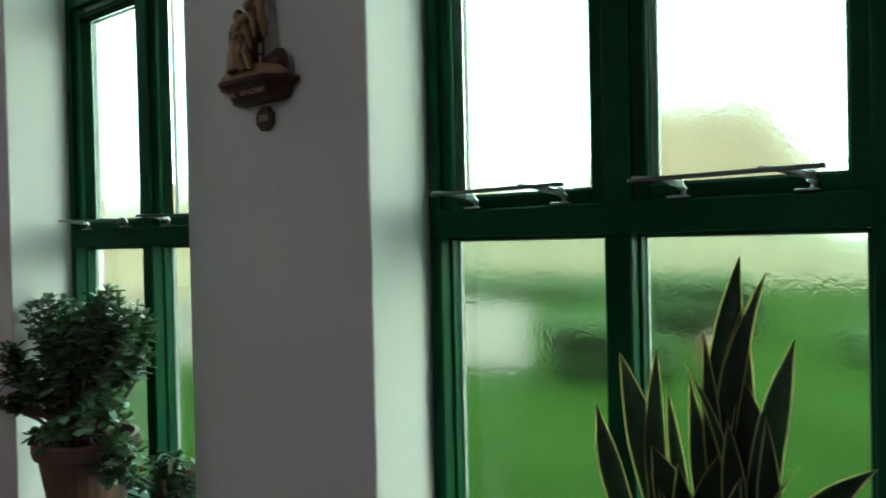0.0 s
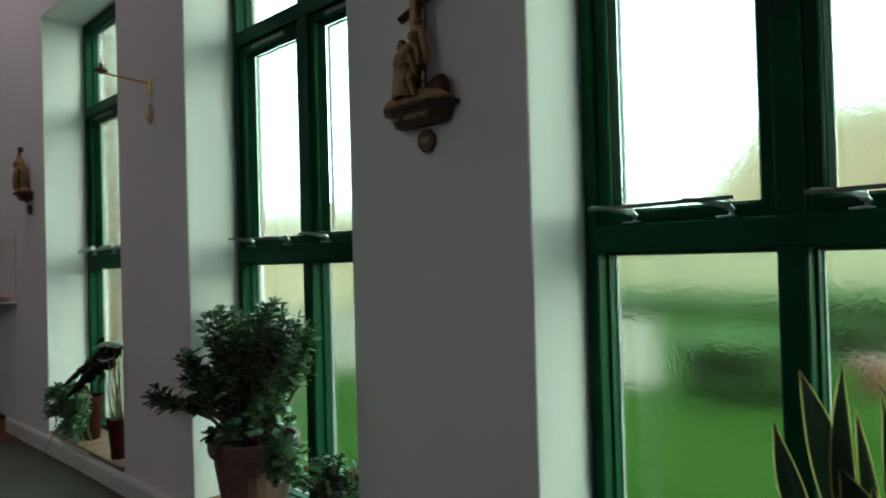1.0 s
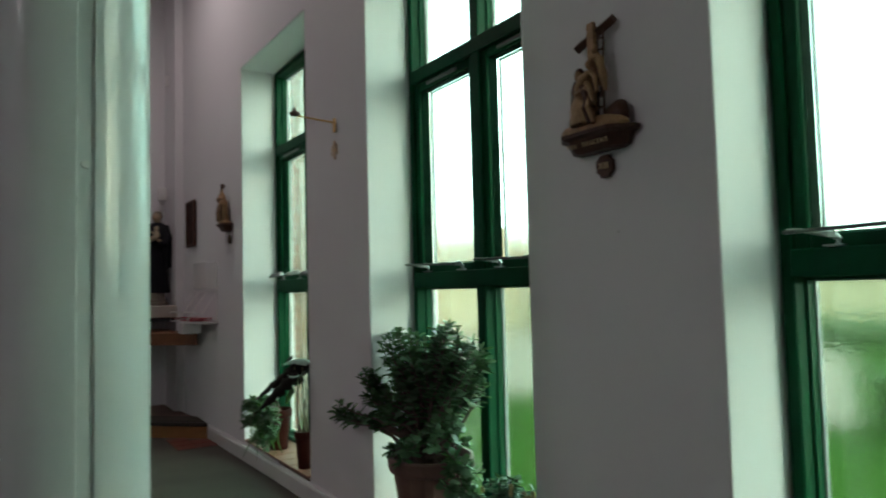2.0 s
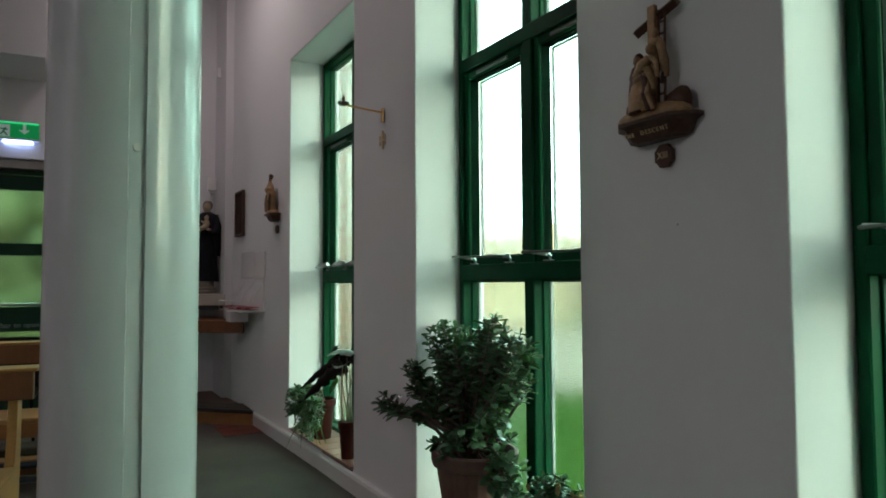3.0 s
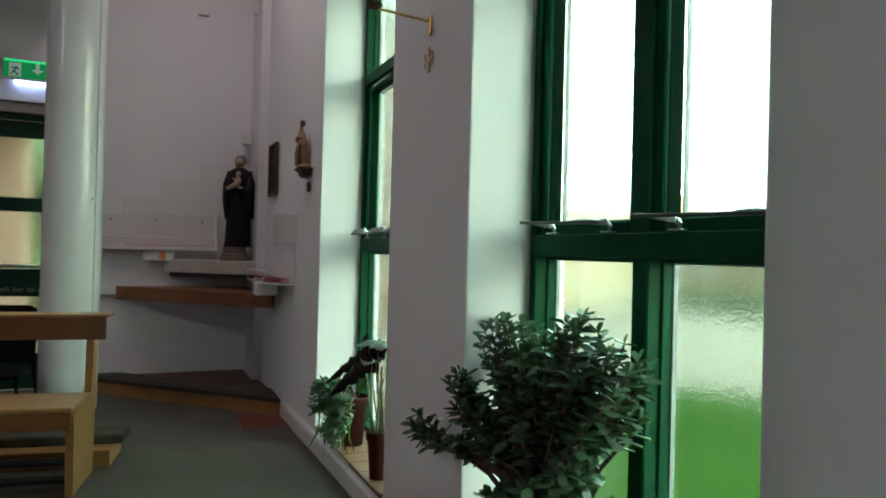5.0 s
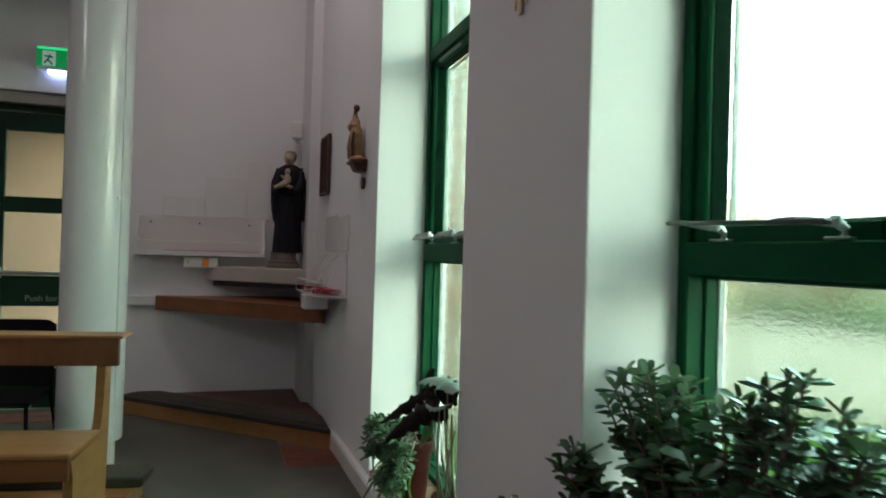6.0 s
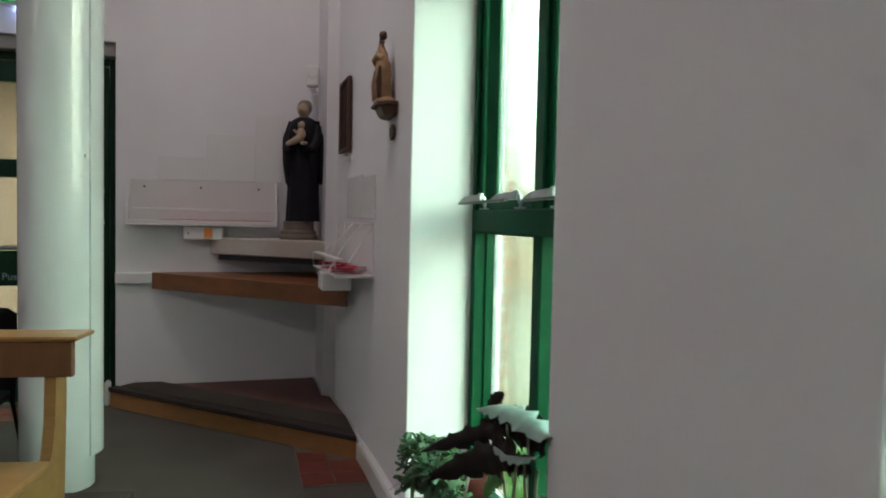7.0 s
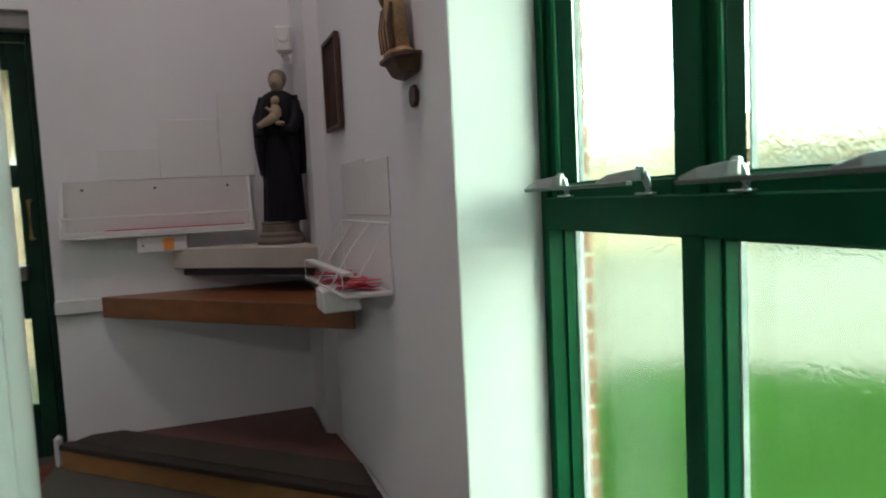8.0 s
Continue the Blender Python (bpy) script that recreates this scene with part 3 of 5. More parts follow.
# Slab added to shade what the upper door panes look onto.
solo("added_shade_slab", new_box(-10.7, -7.46, -7.0, -0.75, 2.55, 2.75), RENDER_TAN, "added flat slab that shades the wall beyond the doors", "canopy", kind="structure")
solo("porch_floor", new_box(-10.7, -7.46, -7.0, -0.75, -0.21, -0.1), PAVING, "pale paved porch outside the doors", "pavement", kind="structure")
solo("porch_wall", new_box(-10.7, -10.4, -9.0, -1.05, -0.22, 2.55), material("pink_tan_render", (0.40, 0.225, 0.170), 0.85, vary=0.12, scale=1), "tan rendered garden wall beyond the doors", "wall", kind="structure")

# brick edges outside the windows
for a, b in OPENINGS[:3]:
    rev = thing("brick_jamb", Matrix(), "red brick outer jamb of the window", "brickwork", "brick jambs", "structure")
    x0, x1 = a - 0.13, a - (0.018 if a < -4 else 0.034)
    y0 = face_y((a + b) / 2) + 0.384
    part("mortar", new_box(x0, x1 - 0.004, y0, y0 + 0.022, -0.2, 2.9), MORTAR, rev)
    brick_me = None
    for k in range(41):
        if brick_me is None:
            br = part("brick", new_box(x0, x1, y0 + 0.002, y0 + 0.024, 0, 0.065, bevel=0.003), BRICK, rev)
            brick_me = br.data
        else:
            br = new("brick", brick_me)
            br.parent = rev
        br.location.z = -0.19 + 0.075 * k


# ---- lamps added out of view ----
# Corner lamp inferred from the wall glow; the other two are added fill lamps.
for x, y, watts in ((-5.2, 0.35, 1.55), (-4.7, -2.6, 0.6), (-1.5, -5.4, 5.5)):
    fit_ob = thing("unseen_lamp", pose(x, y, CEILING_Z), "unseen round ceiling lamp added to light the interior", "lamp", "ceiling lamps")
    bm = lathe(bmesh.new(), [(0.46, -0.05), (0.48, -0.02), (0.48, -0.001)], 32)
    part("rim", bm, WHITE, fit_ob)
    lamp("unseen_lamp_light", (x, y, CEILING_Z - 0.07), 0.9, watts, (1.0, 0.84, 0.84) if x < -4 else (1.0, 0.87, 0.94))


# ---- corner platform ----
def strip(p, q, off0, off1):
    """A plan strip along the line p-q, offset to its far side."""
    p, q = Vector(p), Vector(q)
    d = (q - p).normalized()
    n = Vector((-d.y, d.x))
    return [tuple(p + n * off0), tuple(q + n * off0), tuple(q + n * off1), tuple(p + n * off1)]


def cut_at_wall(outline, y):
    """Trim a plan outline to the side of y that faces the room."""
    out = []
    for (ax, ay), (bx, by) in zip(outline, outline[1:] + outline[:1]):
        if ay <= y:
            out.append((ax, ay))
        if (ay <= y) != (by <= y):
            out.append((ax + (bx - ax) * (y - ay) / (by - ay), y))
    return out


A, B = (-7.03, -0.15), (-5.74, 1.206)
STEP_END = 1.172         # the face of the skirting
plat = thing("corner_step", Matrix(), "low corner step with a wooden riser, olive carpet and brown tiles", "step", kind="structure")
part("core", prism(bmesh.new(), cut_at_wall([(-7.095, -0.165), A, B, (-6.58, 1.14), (-6.61, 1.09), (-7.095, 1.09)], STEP_END - 0.001), 0.002, 0.112), DARK_TILE, plat)
part("riser", prism(bmesh.new(), cut_at_wall(strip(A, B, -0.022, -0.001), STEP_END), 0.002, 0.098, bevel=0.003), PINE, plat, "varnished pale wood riser")
part("nosing", prism(bmesh.new(), cut_at_wall(strip(A, B, -0.034, 0.03), STEP_END), 0.099, 0.128, bevel=0.004), NOSING, plat, "dark brown rubber nosing")
part("carpet_strip", prism(bmesh.new(), cut_at_wall(strip((-7.03, -0.10), (-5.74, 1.256), 0.0, 0.20), STEP_END - 0.004), 0.113, 0.130), OLIVE, plat, "olive brown carpet strip")
part("end_trim", new_box(-7.085, -7.03, -0.200, -0.166, 0.002, 0.16, bevel=0.012), SKIRT, plat, "white painted end trim")

# quarry tiles, each its own piece
floor_bed = solo("tile_bed", prism(bmesh.new(), [(-5.445, 0.885), (-5.445, 1.186), (-5.74, 1.186), (-6.03, 0.885)], 0.001, 0.003), GROUT, "cement bed under the quarry tiles", "floor", kind="structure")


def tile_at(x, y, z, parent, mat, size=0.147):
    return part("tile", new_box(x + 0.002, x + size - 0.002, y + 0.002, y + size - 0.002, z, z + 0.004, bevel=0.0012), mat, parent)


for i in range(4):
    for j in range(2):
        if -5.45 - 0.15 * (i + 1) > -6.02 + 0.145 * j * 1.2 - 0.02:
            tile_at(-5.45 - 0.15 * (i + 1), 0.888 + 0.149 * j, 0.003, floor_bed, TILE)
door_bed = solo("tile_bed", new_box(-7.1, -6.79, -1.9, -0.21, 0.001, 0.003), GROUT, "cement bed under the quarry tiles by the doors", "floor", kind="structure")
for i in range(2):
    for j in range(11):
        tile_at(-7.095 + 0.15 * i, -0.36 - 0.15 * j, 0.003, door_bed, TILE)

# ---- corner shelf and slab ----
S0, S1 = (-7.08, 0.085), (-6.03, 1.165)
shelf = thing("corner_shelf", Matrix(), "triangular corner shelf with a red-brown wooden edge", "shelf")
part("board", prism(bmesh.new(), [(-7.096, 0.09), S0, S1, (-6.1, 1.165), (-6.62, 1.09), (-7.096, 1.09)], 0.745, 0.830), PAINT, shelf, "white painted shelf board")
part("top", prism(bmesh.new(), [(-7.096, 0.09), S0, S1, (-6.1, 1.165), (-6.62, 1.09), (-7.096, 1.09)], 0.831, 0.838), BROWN, shelf, "red-brown varnished top")
part("edge", prism(bmesh.new(), strip(S0, S1, -0.024, -0.001), 0.735, 0.839, bevel=0.003), BROWN, shelf, "red-brown varnished wooden edge")
solo("dado_ledge", new_box(-7.098, -7.06, -0.145, 0.075, 0.765, 0.838, bevel=0.006), SKIRT, "white painted ledge on the end wall", "ledge", kind="structure")
U0, U1 = (-7.06, 0.42), (-6.52, 1.085)
slab = thing("altar_slab", Matrix(), "cream stone corner slab on black packing", "slab")
part("packing", prism(bmesh.new(), [(-7.09, 0.47), (-7.05, 0.47), (-6.52, 1.08), (-7.09, 1.085)], 0.922, 0.958), BLACK, slab, "black packing under the slab")
part("slab", prism(bmesh.new(), [(-7.096, 0.42), U0, (-6.46, 1.088), (-7.096, 1.088)], 0.959, 1.066, bevel=0.006), STONE, slab)

# ---- on the end wall ----
rack = thing("leaflet_rack", Matrix(), "white acrylic wall rack with a red-lined tray", "rack")
rx = END_X + 0.002
CREAM = material("cream_acrylic", (0.69, 0.665, 0.655), 0.35, vary=0.04, scale=3)
part("back_panel", new_box(rx, rx + 0.006, -0.080, 0.842, 1.14, 1.430, bevel=0.002), CREAM, rack)
part("tray", new_box(rx + 0.007, rx + 0.12, -0.075, 0.836, 1.14, 1.150, bevel=0.002), PANEL, rack)
part("front_lip", new_box(rx + 0.112, rx + 0.120, -0.075, 0.836, 1.151, 1.175, bevel=0.002), WHITE, rack)
part("rail", new_box(rx + 0.088, rx + 0.096, -0.060, 0.82, 1.235, 1.250, bevel=0.002), WHITE, rack)
for y in (-0.075, 0.821):
    bm = bmesh.new()
    v = [(0.007, 1.151), (0.111, 1.151), (0.111, 1.19), (0.03, 1.43), (0.007, 1.43)]
    L = [bm.verts.new((rx + p, y, q)) for p, q in v]
    R = [bm.verts.new((rx + p, y + 0.014, q)) for p, q in v]
    bm.faces.new(L)
    bm.faces.new(R[::-1])
    for i in range(5):
        bm.faces.new((L[i], R[i], R[(i + 1) % 5], L[(i + 1) % 5]))
    part("end_plate", bm, WHITE, rack)
for y in (-0.079, 0.826):
    part("end_bracket", new_box(rx + 0.098, rx + 0.122, y, y + 0.014, 1.142, 1.262, bevel=0.003), WHITE, rack, "white end bracket")
part("lining", new_box(rx + 0.02, rx + 0.105, 0.12, 0.79, 1.151, 1.179), RED, rack, "red paper tray lining")
for y in (0.02, 0.36, 0.72):
    part("screw", lathe(bmesh.new(), [(0.007, 0), (0.005, 0.004)], 10), BLACK, rack, at=Matrix.Translation((rx + 0.006, y, 1.385)) @ Matrix.Rotation(radians(90), 4, "Y"))

for n, (a, b, top, low) in enumerate(((0.10, 0.392, 1.582, 1.432), (0.395, 0.695, 1.735, 1.432), (0.698, 0.872, 1.876, 1.432))):
    solo("wall_panel", new_box(rx, rx + 0.006, a, b, low, top, bevel=0.002), PANEL, "white glazed splash panel on the end wall", "panel", "stepped splash panels")

coin = thing("offering_box", Matrix(), "white wall box with an orange sticker under the rack", "box", "offering boxes")
part("body", new_box(rx, rx + 0.095, 0.26, 0.50, 1.052, 1.136, bevel=0.005), WHITE, coin)
part("sticker", new_box(rx + 0.0955, rx + 0.0965, 0.385, 0.435, 1.063, 1.125), ORANGE, coin, "orange paper sticker")
part("keyhole", new_box(rx + 0.0955, rx + 0.0965, 0.285, 0.292, 1.085, 1.098), BLACK, coin)

sp = thing("wall_sensor", pose(-6.965, 1.056, 2.10, 0, 0, -12), "small white loudspeaker box high in the corner", "loudspeaker")
part("case", new_box(0.0, 0.070, -0.043, 0.043, -0.048, 0.088, bevel=0.012), WHITE, sp)
part("grille", lathe(bmesh.new(), [(0.028, 0.0), (0.024, 0.005)], 20), PANEL, sp, "round pale grille", at=Matrix.Translation((0.070, 0, 0.03)) @ Matrix.Rotation(radians(90), 4, "Y"))
part("bracket", new_box(-0.12, 0.03, -0.02, 0.015, -0.062, -0.049), WHITE, sp)
solo("wall_vent", new_box(END_X + 0.001, END_X + 0.03, 0.640, 0.732, 3.155, 3.235, bevel=0.004), WHITE, "small grey-white vent box high on the end wall", "vent")
solo("wall_clip", new_box(-6.88, -6.85, 1.07, 1.104, 3.16, 3.26, bevel=0.004), WHITE, "small pale bracket high in the corner", "bracket")

# ---- statue in the corner ----
plinth = lathe(bmesh.new(), [(0.120, 1.067), (0.122, 1.085), (0.116, 1.096), (0.110, 1.100), (0.110, 1.118), (0.103, 1.124), (0.096, 1.130), (0.094, 1.168), (0.098, 1.174), (0.096, 1.182), (0.010, 1.182)], 40)
solo("statue_plinth", plinth, material("dull_brown_plinth", (0.17, 0.135, 0.105), 0.6, vary=0.25, scale=9), "round stepped brown plinth on the stone slab", "plinth", at=pose(-6.835, 0.962, 0, 0, 0, -35))


def robed_statue():
    bm = bmesh.new()

    def folds(a, z):
        return 0.05 * math.sin(9 * a + 5 * z) * min(1, max(0, (0.62 - z) * 4)) + 0.02 * math.sin(5 * a + 2)

    lathe(bm, [(0.100, 0.0), (0.098, 0.06), (0.092, 0.2), (0.088, 0.36), (0.092, 0.48), (0.096, 0.57), (0.092, 0.65), (0.072, 0.70), (0.040, 0.722)], 44, squash=1.02, wave=folds)
    for s in (-1, 1):
        tube(bm, [(0.0, s * 0.072, 0.66), (0.03, s * 0.088, 0.56), (0.07, s * 0.075, 0.49), (0.10, s * 0.03, 0.50)], [0.036, 0.038, 0.038, 0.03], 12)
        tube(bm, [(0.06, s * 0.075, 0.47), (0.05, s * 0.082, 0.36), (0.035, s * 0.08, 0.24)], [0.034, 0.028, 0.012], 10)
    blob(bm, (0.014, 0, 0.772), (0.042, 0.036, 0.054), 16, 0.004, mi=1)
    tube(bm, [(0.005, 0, 0.70), (0.01, 0, 0.75)], [0.034, 0.027], 12, mi=1)
    blob(bm, (-0.008, 0, 0.792), (0.050, 0.047, 0.056), 14, 0.006, mi=2)
    blob(bm, (0.062, 0.0, 0.768), (0.010, 0.007, 0.010), 8, 0, mi=1)
    blob(bm, (0.112, 0.022, 0.655), (0.021, 0.021, 0.026), 12, 0.003, mi=1)
    blob(bm, (0.114, 0.020, 0.595), (0.026, 0.029, 0.045), 12, 0.006, mi=1)
    tube(bm, [(0.120, 0.022, 0.57), (0.136, -0.020, 0.540), (0.132, -0.062, 0.522)], [0.029, 0.022, 0.014], 10, mi=1)
    tube(bm, [(0.116, 0.03, 0.62), (0.132, 0.0, 0.60), (0.128, -0.02, 0.62)], [0.012, 0.010, 0.008], 8, mi=1)
    blob(bm, (0.128, 0.045, 0.530), (0.020, 0.024, 0.014), 10, 0.002, mi=1)
    for s in (-1, 1):
        tube(bm, [(0.0, s * 0.070, 0.69), (0.004, s * 0.100, 0.58), (0.0, s * 0.108, 0.42), (-0.005, s * 0.102, 0.26)], [0.030, 0.034, 0.028, 0.016], 12)
    return bm


solo("statue", robed_statue(), [ROBE, FLESH, material("grey_brown_hair_paint", (0.20, 0.165, 0.12), 0.6, vary=0.3, scale=30)], "dark robed plaster statue holding a pale figure", "statue", smooth=True, at=pose(-6.835, 0.990, 1.182, 0, 0, -25) @ Matrix.Diagonal((0.98, 1.03, 0.91, 1)))

# ---- on the curved wall ----
pic = thing("framed_picture", pose(-6.29, face_y(-6.29) - 0.006, 1.785, 0, 0, 2.3), "dark narrow picture in a thin black frame", "picture")
pw, ph = 0.135, 0.202
for a, b, c, d in ((-pw, pw, ph - 0.018, ph), (-pw, pw, -ph, -ph + 0.018), (-pw, -pw + 0.018, -ph + 0.018, ph - 0.018), (pw - 0.018, pw, -ph + 0.018, ph - 0.018)):
    part("frame_bar", new_box(a, b, -0.022, 0.0, c, d, bevel=0.003), CARVED_DARK, pic)
part("print", new_box(-pw + 0.018, pw - 0.018, -0.010, -0.002, -ph + 0.018, ph - 0.018), material("dark_brown_print", (0.050, 0.028, 0.022), 0.7, vary=0.5, scale=8, shine=0.1), pic, "dark brown glazed print")

rk = thing("leaflet_rack", Matrix(), "white wire wall rack holding red leaflets", "rack")
ra, rb, rz0 = -6.30, -5.562, 0.932


def ry(x):
    return face_y(x) - 0.006


tray = bmesh.new()
prism(tray, [(rb, ry(rb)), (rb, ry(rb) - 0.175), (ra, ry(ra) - 0.175), (ra, ry(ra))], rz0, rz0 + 0.008)
part("tray", tray, WHITE, rk)
part("front_rail", prism(bmesh.new(), [(rb, ry(rb) - 0.140), (rb, ry(rb) - 0.175), (ra, ry(ra) - 0.175), (ra, ry(ra) - 0.140)], rz0 + 0.078, rz0 + 0.086), WHITE, rk)
for x in (ra, rb - 0.004):
    w = bmesh.new()
    tube(w, [(x, ry(x), rz0), (x, ry(x) - 0.175, rz0), (x, ry(x) - 0.180, rz0 + 0.08), (x, ry(x) - 0.12, rz0 + 0.07), (x, ry(x) - 0.004, rz0 + 0.25), (x, ry(x), rz0)], 0.0045, 6)
    part("end_wire", w, WHITE, rk)
for x in (ra + 0.25, rb - 0.25):
    w = bmesh.new()
    tube(w, [(x, ry(x) - 0.175, rz0 + 0.004), (x, ry(x) - 0.10, rz0 + 0.13), (x, ry(x) - 0.004, rz0 + 0.25)], 0.004, 6)
    part("stay_wire", w, WHITE, rk)
w = bmesh.new()
tube(w, [(ra, ry(ra) - 0.004, rz0 + 0.25), (rb, ry(rb) - 0.004, rz0 + 0.25)], 0.0045, 6)
part("top_wire", w, WHITE, rk)
rnd = random.Random(4)
for k in range(26):
    x = ra + 0.06 + (rb - ra - 0.16) * rnd.random()
    card = new_box(-0.05, 0.05, -0.03, 0.03, 0, 0.003)
    solo("leaflet", card, RED if rnd.random() < 0.8 else WHITE, "folded red leaflet lying in the rack", "leaflet", "leaflets in the rack",
         at=pose(x, ry(x) - 0.045 - 0.085 * rnd.random(), rz0 + 0.009 + 0.0034 * k * 0.35, rnd.uniform(-3, 3), rnd.uniform(-3, 3), rnd.uniform(0, 180)))
coin2 = solo("offering_box", new_box(-5.99, -5.83, 1.000, 1.150, 0.842, 0.931, bevel=0.006), WHITE, "white wall box under the wire rack", "box", "offering boxes")
for a, b, low, top in ((-5.84, -5.557, 1.21, 1.415), (-6.25, -5.843, 1.21, 1.43)):
    bm = prism(bmesh.new(), [(a, face_y(a) - 0.001), (b, face_y(b) - 0.001), (b, face_y(b) - 0.007), (a, face_y(a) - 0.007)], low, top, bevel=0.001)
    solo("wall_panel", bm, PANEL, "white glazed splash panel on the curved wall", "panel", "stepped splash panels")


def wall_bracket(x, z, text):
    """The moulded wooden shelf of a station, with its carved title."""
    at = pose(x, face_y(x) - 0.003, z)
    br = thing("wall_bracket", at, "dark carved wooden wall bracket with a gilt title" if text else "dark carved wooden wall bracket", "bracket", "station brackets")
    bm = bmesh.new()

    def outline(w, d):
        return [(-w, 0), (-w, -d * 0.35), (-w * 0.62, -d), (w * 0.62, -d), (w, -d * 0.35), (w, 0)]

    rows = [(0.085, 0.040, -0.050), (0.104, 0.048, -0.044), (0.120, 0.064, -0.012), (0.130, 0.072, -0.008), (0.140, 0.080, -0.004), (0.140, 0.080, 0.006)]
    k = 1.0 if text else 0.8
    rings = [[bm.verts.new((px, py, zz)) for px, py in outline(w * k, d)] for w, d, zz in rows]
    for a, b in zip(rings, rings[1:]):
        for i in range(6):
            bm.faces.new((a[i], a[(i + 1) % 6], b[(i + 1) % 6], b[i]))
    bm.faces.new(rings[0][::-1])
    bm.faces.new(rings[-1])
    part("shelf", bm, CARVED_DARK, br)
    if text:
        for word, dx in text:
            lettering(word, 0.0175, 0.0012, GILT, br, Matrix.Translation((dx, -0.0572, -0.028)) @ Euler((radians(116.6), 0, 0)).to_matrix().to_4x4(), width=1.42)
    return br


def station_group(x, z, kind):
    """A carved group on its mound, in plain shapes."""
    bm = bmesh.new()
    wide = 1.0 if kind == 0 else 0.62
    blob(bm, (0, -0.035, 0.008), (0.128 * wide, 0.046, 0.034 * wide), 18, 0.004, mi=0)
    if kind == 0:
        blob(bm, (0.080, -0.024, 0.034), (0.042, 0.026, 0.040), 14, 0.012, mi=1)
        blob(bm, (-0.060, -0.022, 0.034), (0.044, 0.026, 0.046), 14, 0.010, mi=1)
        box(bm, -0.008, 0.020, -0.044, -0.028, 0.02, 0.315, 0.003, mi=0)
        tube(bm, [(-0.066, -0.022, 0.262), (0.080, -0.022, 0.306)], 0.0155, 4, mi=1)
        for px in (0.022, 0.044):
            tube(bm, [(px + 0.014, -0.050, 0.03), (px, -0.028, 0.300)], 0.0035, 6, mi=1)
        for k in range(7):
            tube(bm, [(0.021 + 0.002 * (6 - k), -0.048 + 0.003 * k, 0.06 + 0.034 * k), (0.043 + 0.002 * (6 - k), -0.048 + 0.003 * k, 0.06 + 0.034 * k)], 0.0028, 6, mi=1)
        def limb(path, radii, n, mi=0):
            tube(bm, [(px + shift[0], py, pz + shift[1]) for px, py, pz in path], radii, n, mi=mi)

        def lump(c, rad, seg, rough, mi=0):
            blob(bm, (c[0] + shift[0], c[1], c[2] + shift[1]), rad, seg, rough, mi=mi)

        shift = (0.042, 0.008)
        # the seated one: lap, folds of the skirt, leaning back, veil, arm down to the rock
        limb([(-0.046, -0.050, 0.020), (-0.044, -0.056, 0.058), (-0.054, -0.050, 0.092), (-0.064, -0.048, 0.124), (-0.070, -0.050, 0.140)], [0.026, 0.029, 0.022, 0.019, 0.010], 16)
        for k, px in enumerate((-0.062, -0.050, -0.037, -0.025, -0.014)):
            limb([(px, -0.074, 0.086), (px + 0.003, -0.088, 0.052), (px + 0.002 + 0.005 * k, -0.086, 0.012 - 0.002 * k)], [0.008, 0.0075, 0.006], 8, mi=k % 2)
        lump((-0.072, -0.056, 0.158), (0.013, 0.013, 0.017), 14, 0.001)
        lump((-0.075, -0.050, 0.163), (0.017, 0.015, 0.021), 14, 0.002, mi=1)
        limb([(-0.076, -0.050, 0.132), (-0.094, -0.056, 0.098), (-0.104, -0.054, 0.048)], [0.011, 0.010, 0.008], 10, mi=1)
        limb([(-0.080, -0.060, 0.110), (-0.056, -0.082, 0.098), (-0.022, -0.080, 0.108)], [0.009, 0.009, 0.007], 10)
        shift = (0.026, 0.010)
        limb([(-0.040, -0.058, 0.100), (-0.038, -0.066, 0.055), (-0.034, -0.064, 0.010)], [0.024, 0.033, 0.040], 14)
        limb([(-0.050, -0.056, 0.085), (-0.056, -0.056, 0.115), (-0.062, -0.052, 0.138)], [0.026, 0.025, 0.016], 14, mi=1)
        # the lowered one: slack trunk across the lap, bowed head, hanging arm, legs
        limb([(-0.046, -0.072, 0.108), (-0.026, -0.072, 0.134), (-0.006, -0.064, 0.152)], [0.014, 0.016, 0.012], 12)
        lump((-0.002, -0.066, 0.174), (0.012, 0.013, 0.015), 12, 0.001)
        limb([(0.000, -0.066, 0.154), (0.020, -0.070, 0.134), (0.026, -0.070, 0.090)], [0.009, 0.008, 0.006], 10)
        limb([(-0.012, -0.070, 0.122), (0.008, -0.076, 0.096), (0.014, -0.074, 0.062)], [0.012, 0.010, 0.006], 10)
        limb([(-0.020, -0.076, 0.112), (-0.006, -0.082, 0.082), (-0.002, -0.080, 0.040)], [0.011, 0.009, 0.006], 10, mi=1)
        shift = (0.006, 0.026)
        # the one on the ladder, half behind it
        limb([(0.046, -0.040, 0.080), (0.048, -0.046, 0.125), (0.040, -0.048, 0.168), (0.030, -0.048, 0.188)], [0.010, 0.013, 0.013, 0.008], 14)
        lump((0.024, -0.052, 0.204), (0.010, 0.011, 0.014), 12, 0.001)
        limb([(0.036, -0.054, 0.180), (0.018, -0.062, 0.172), (0.006, -0.066, 0.160)], [0.007, 0.006, 0.005], 8)
        limb([(0.046, -0.046, 0.090), (0.042, -0.050, 0.062)], [0.007, 0.005], 8, mi=1)
    else:
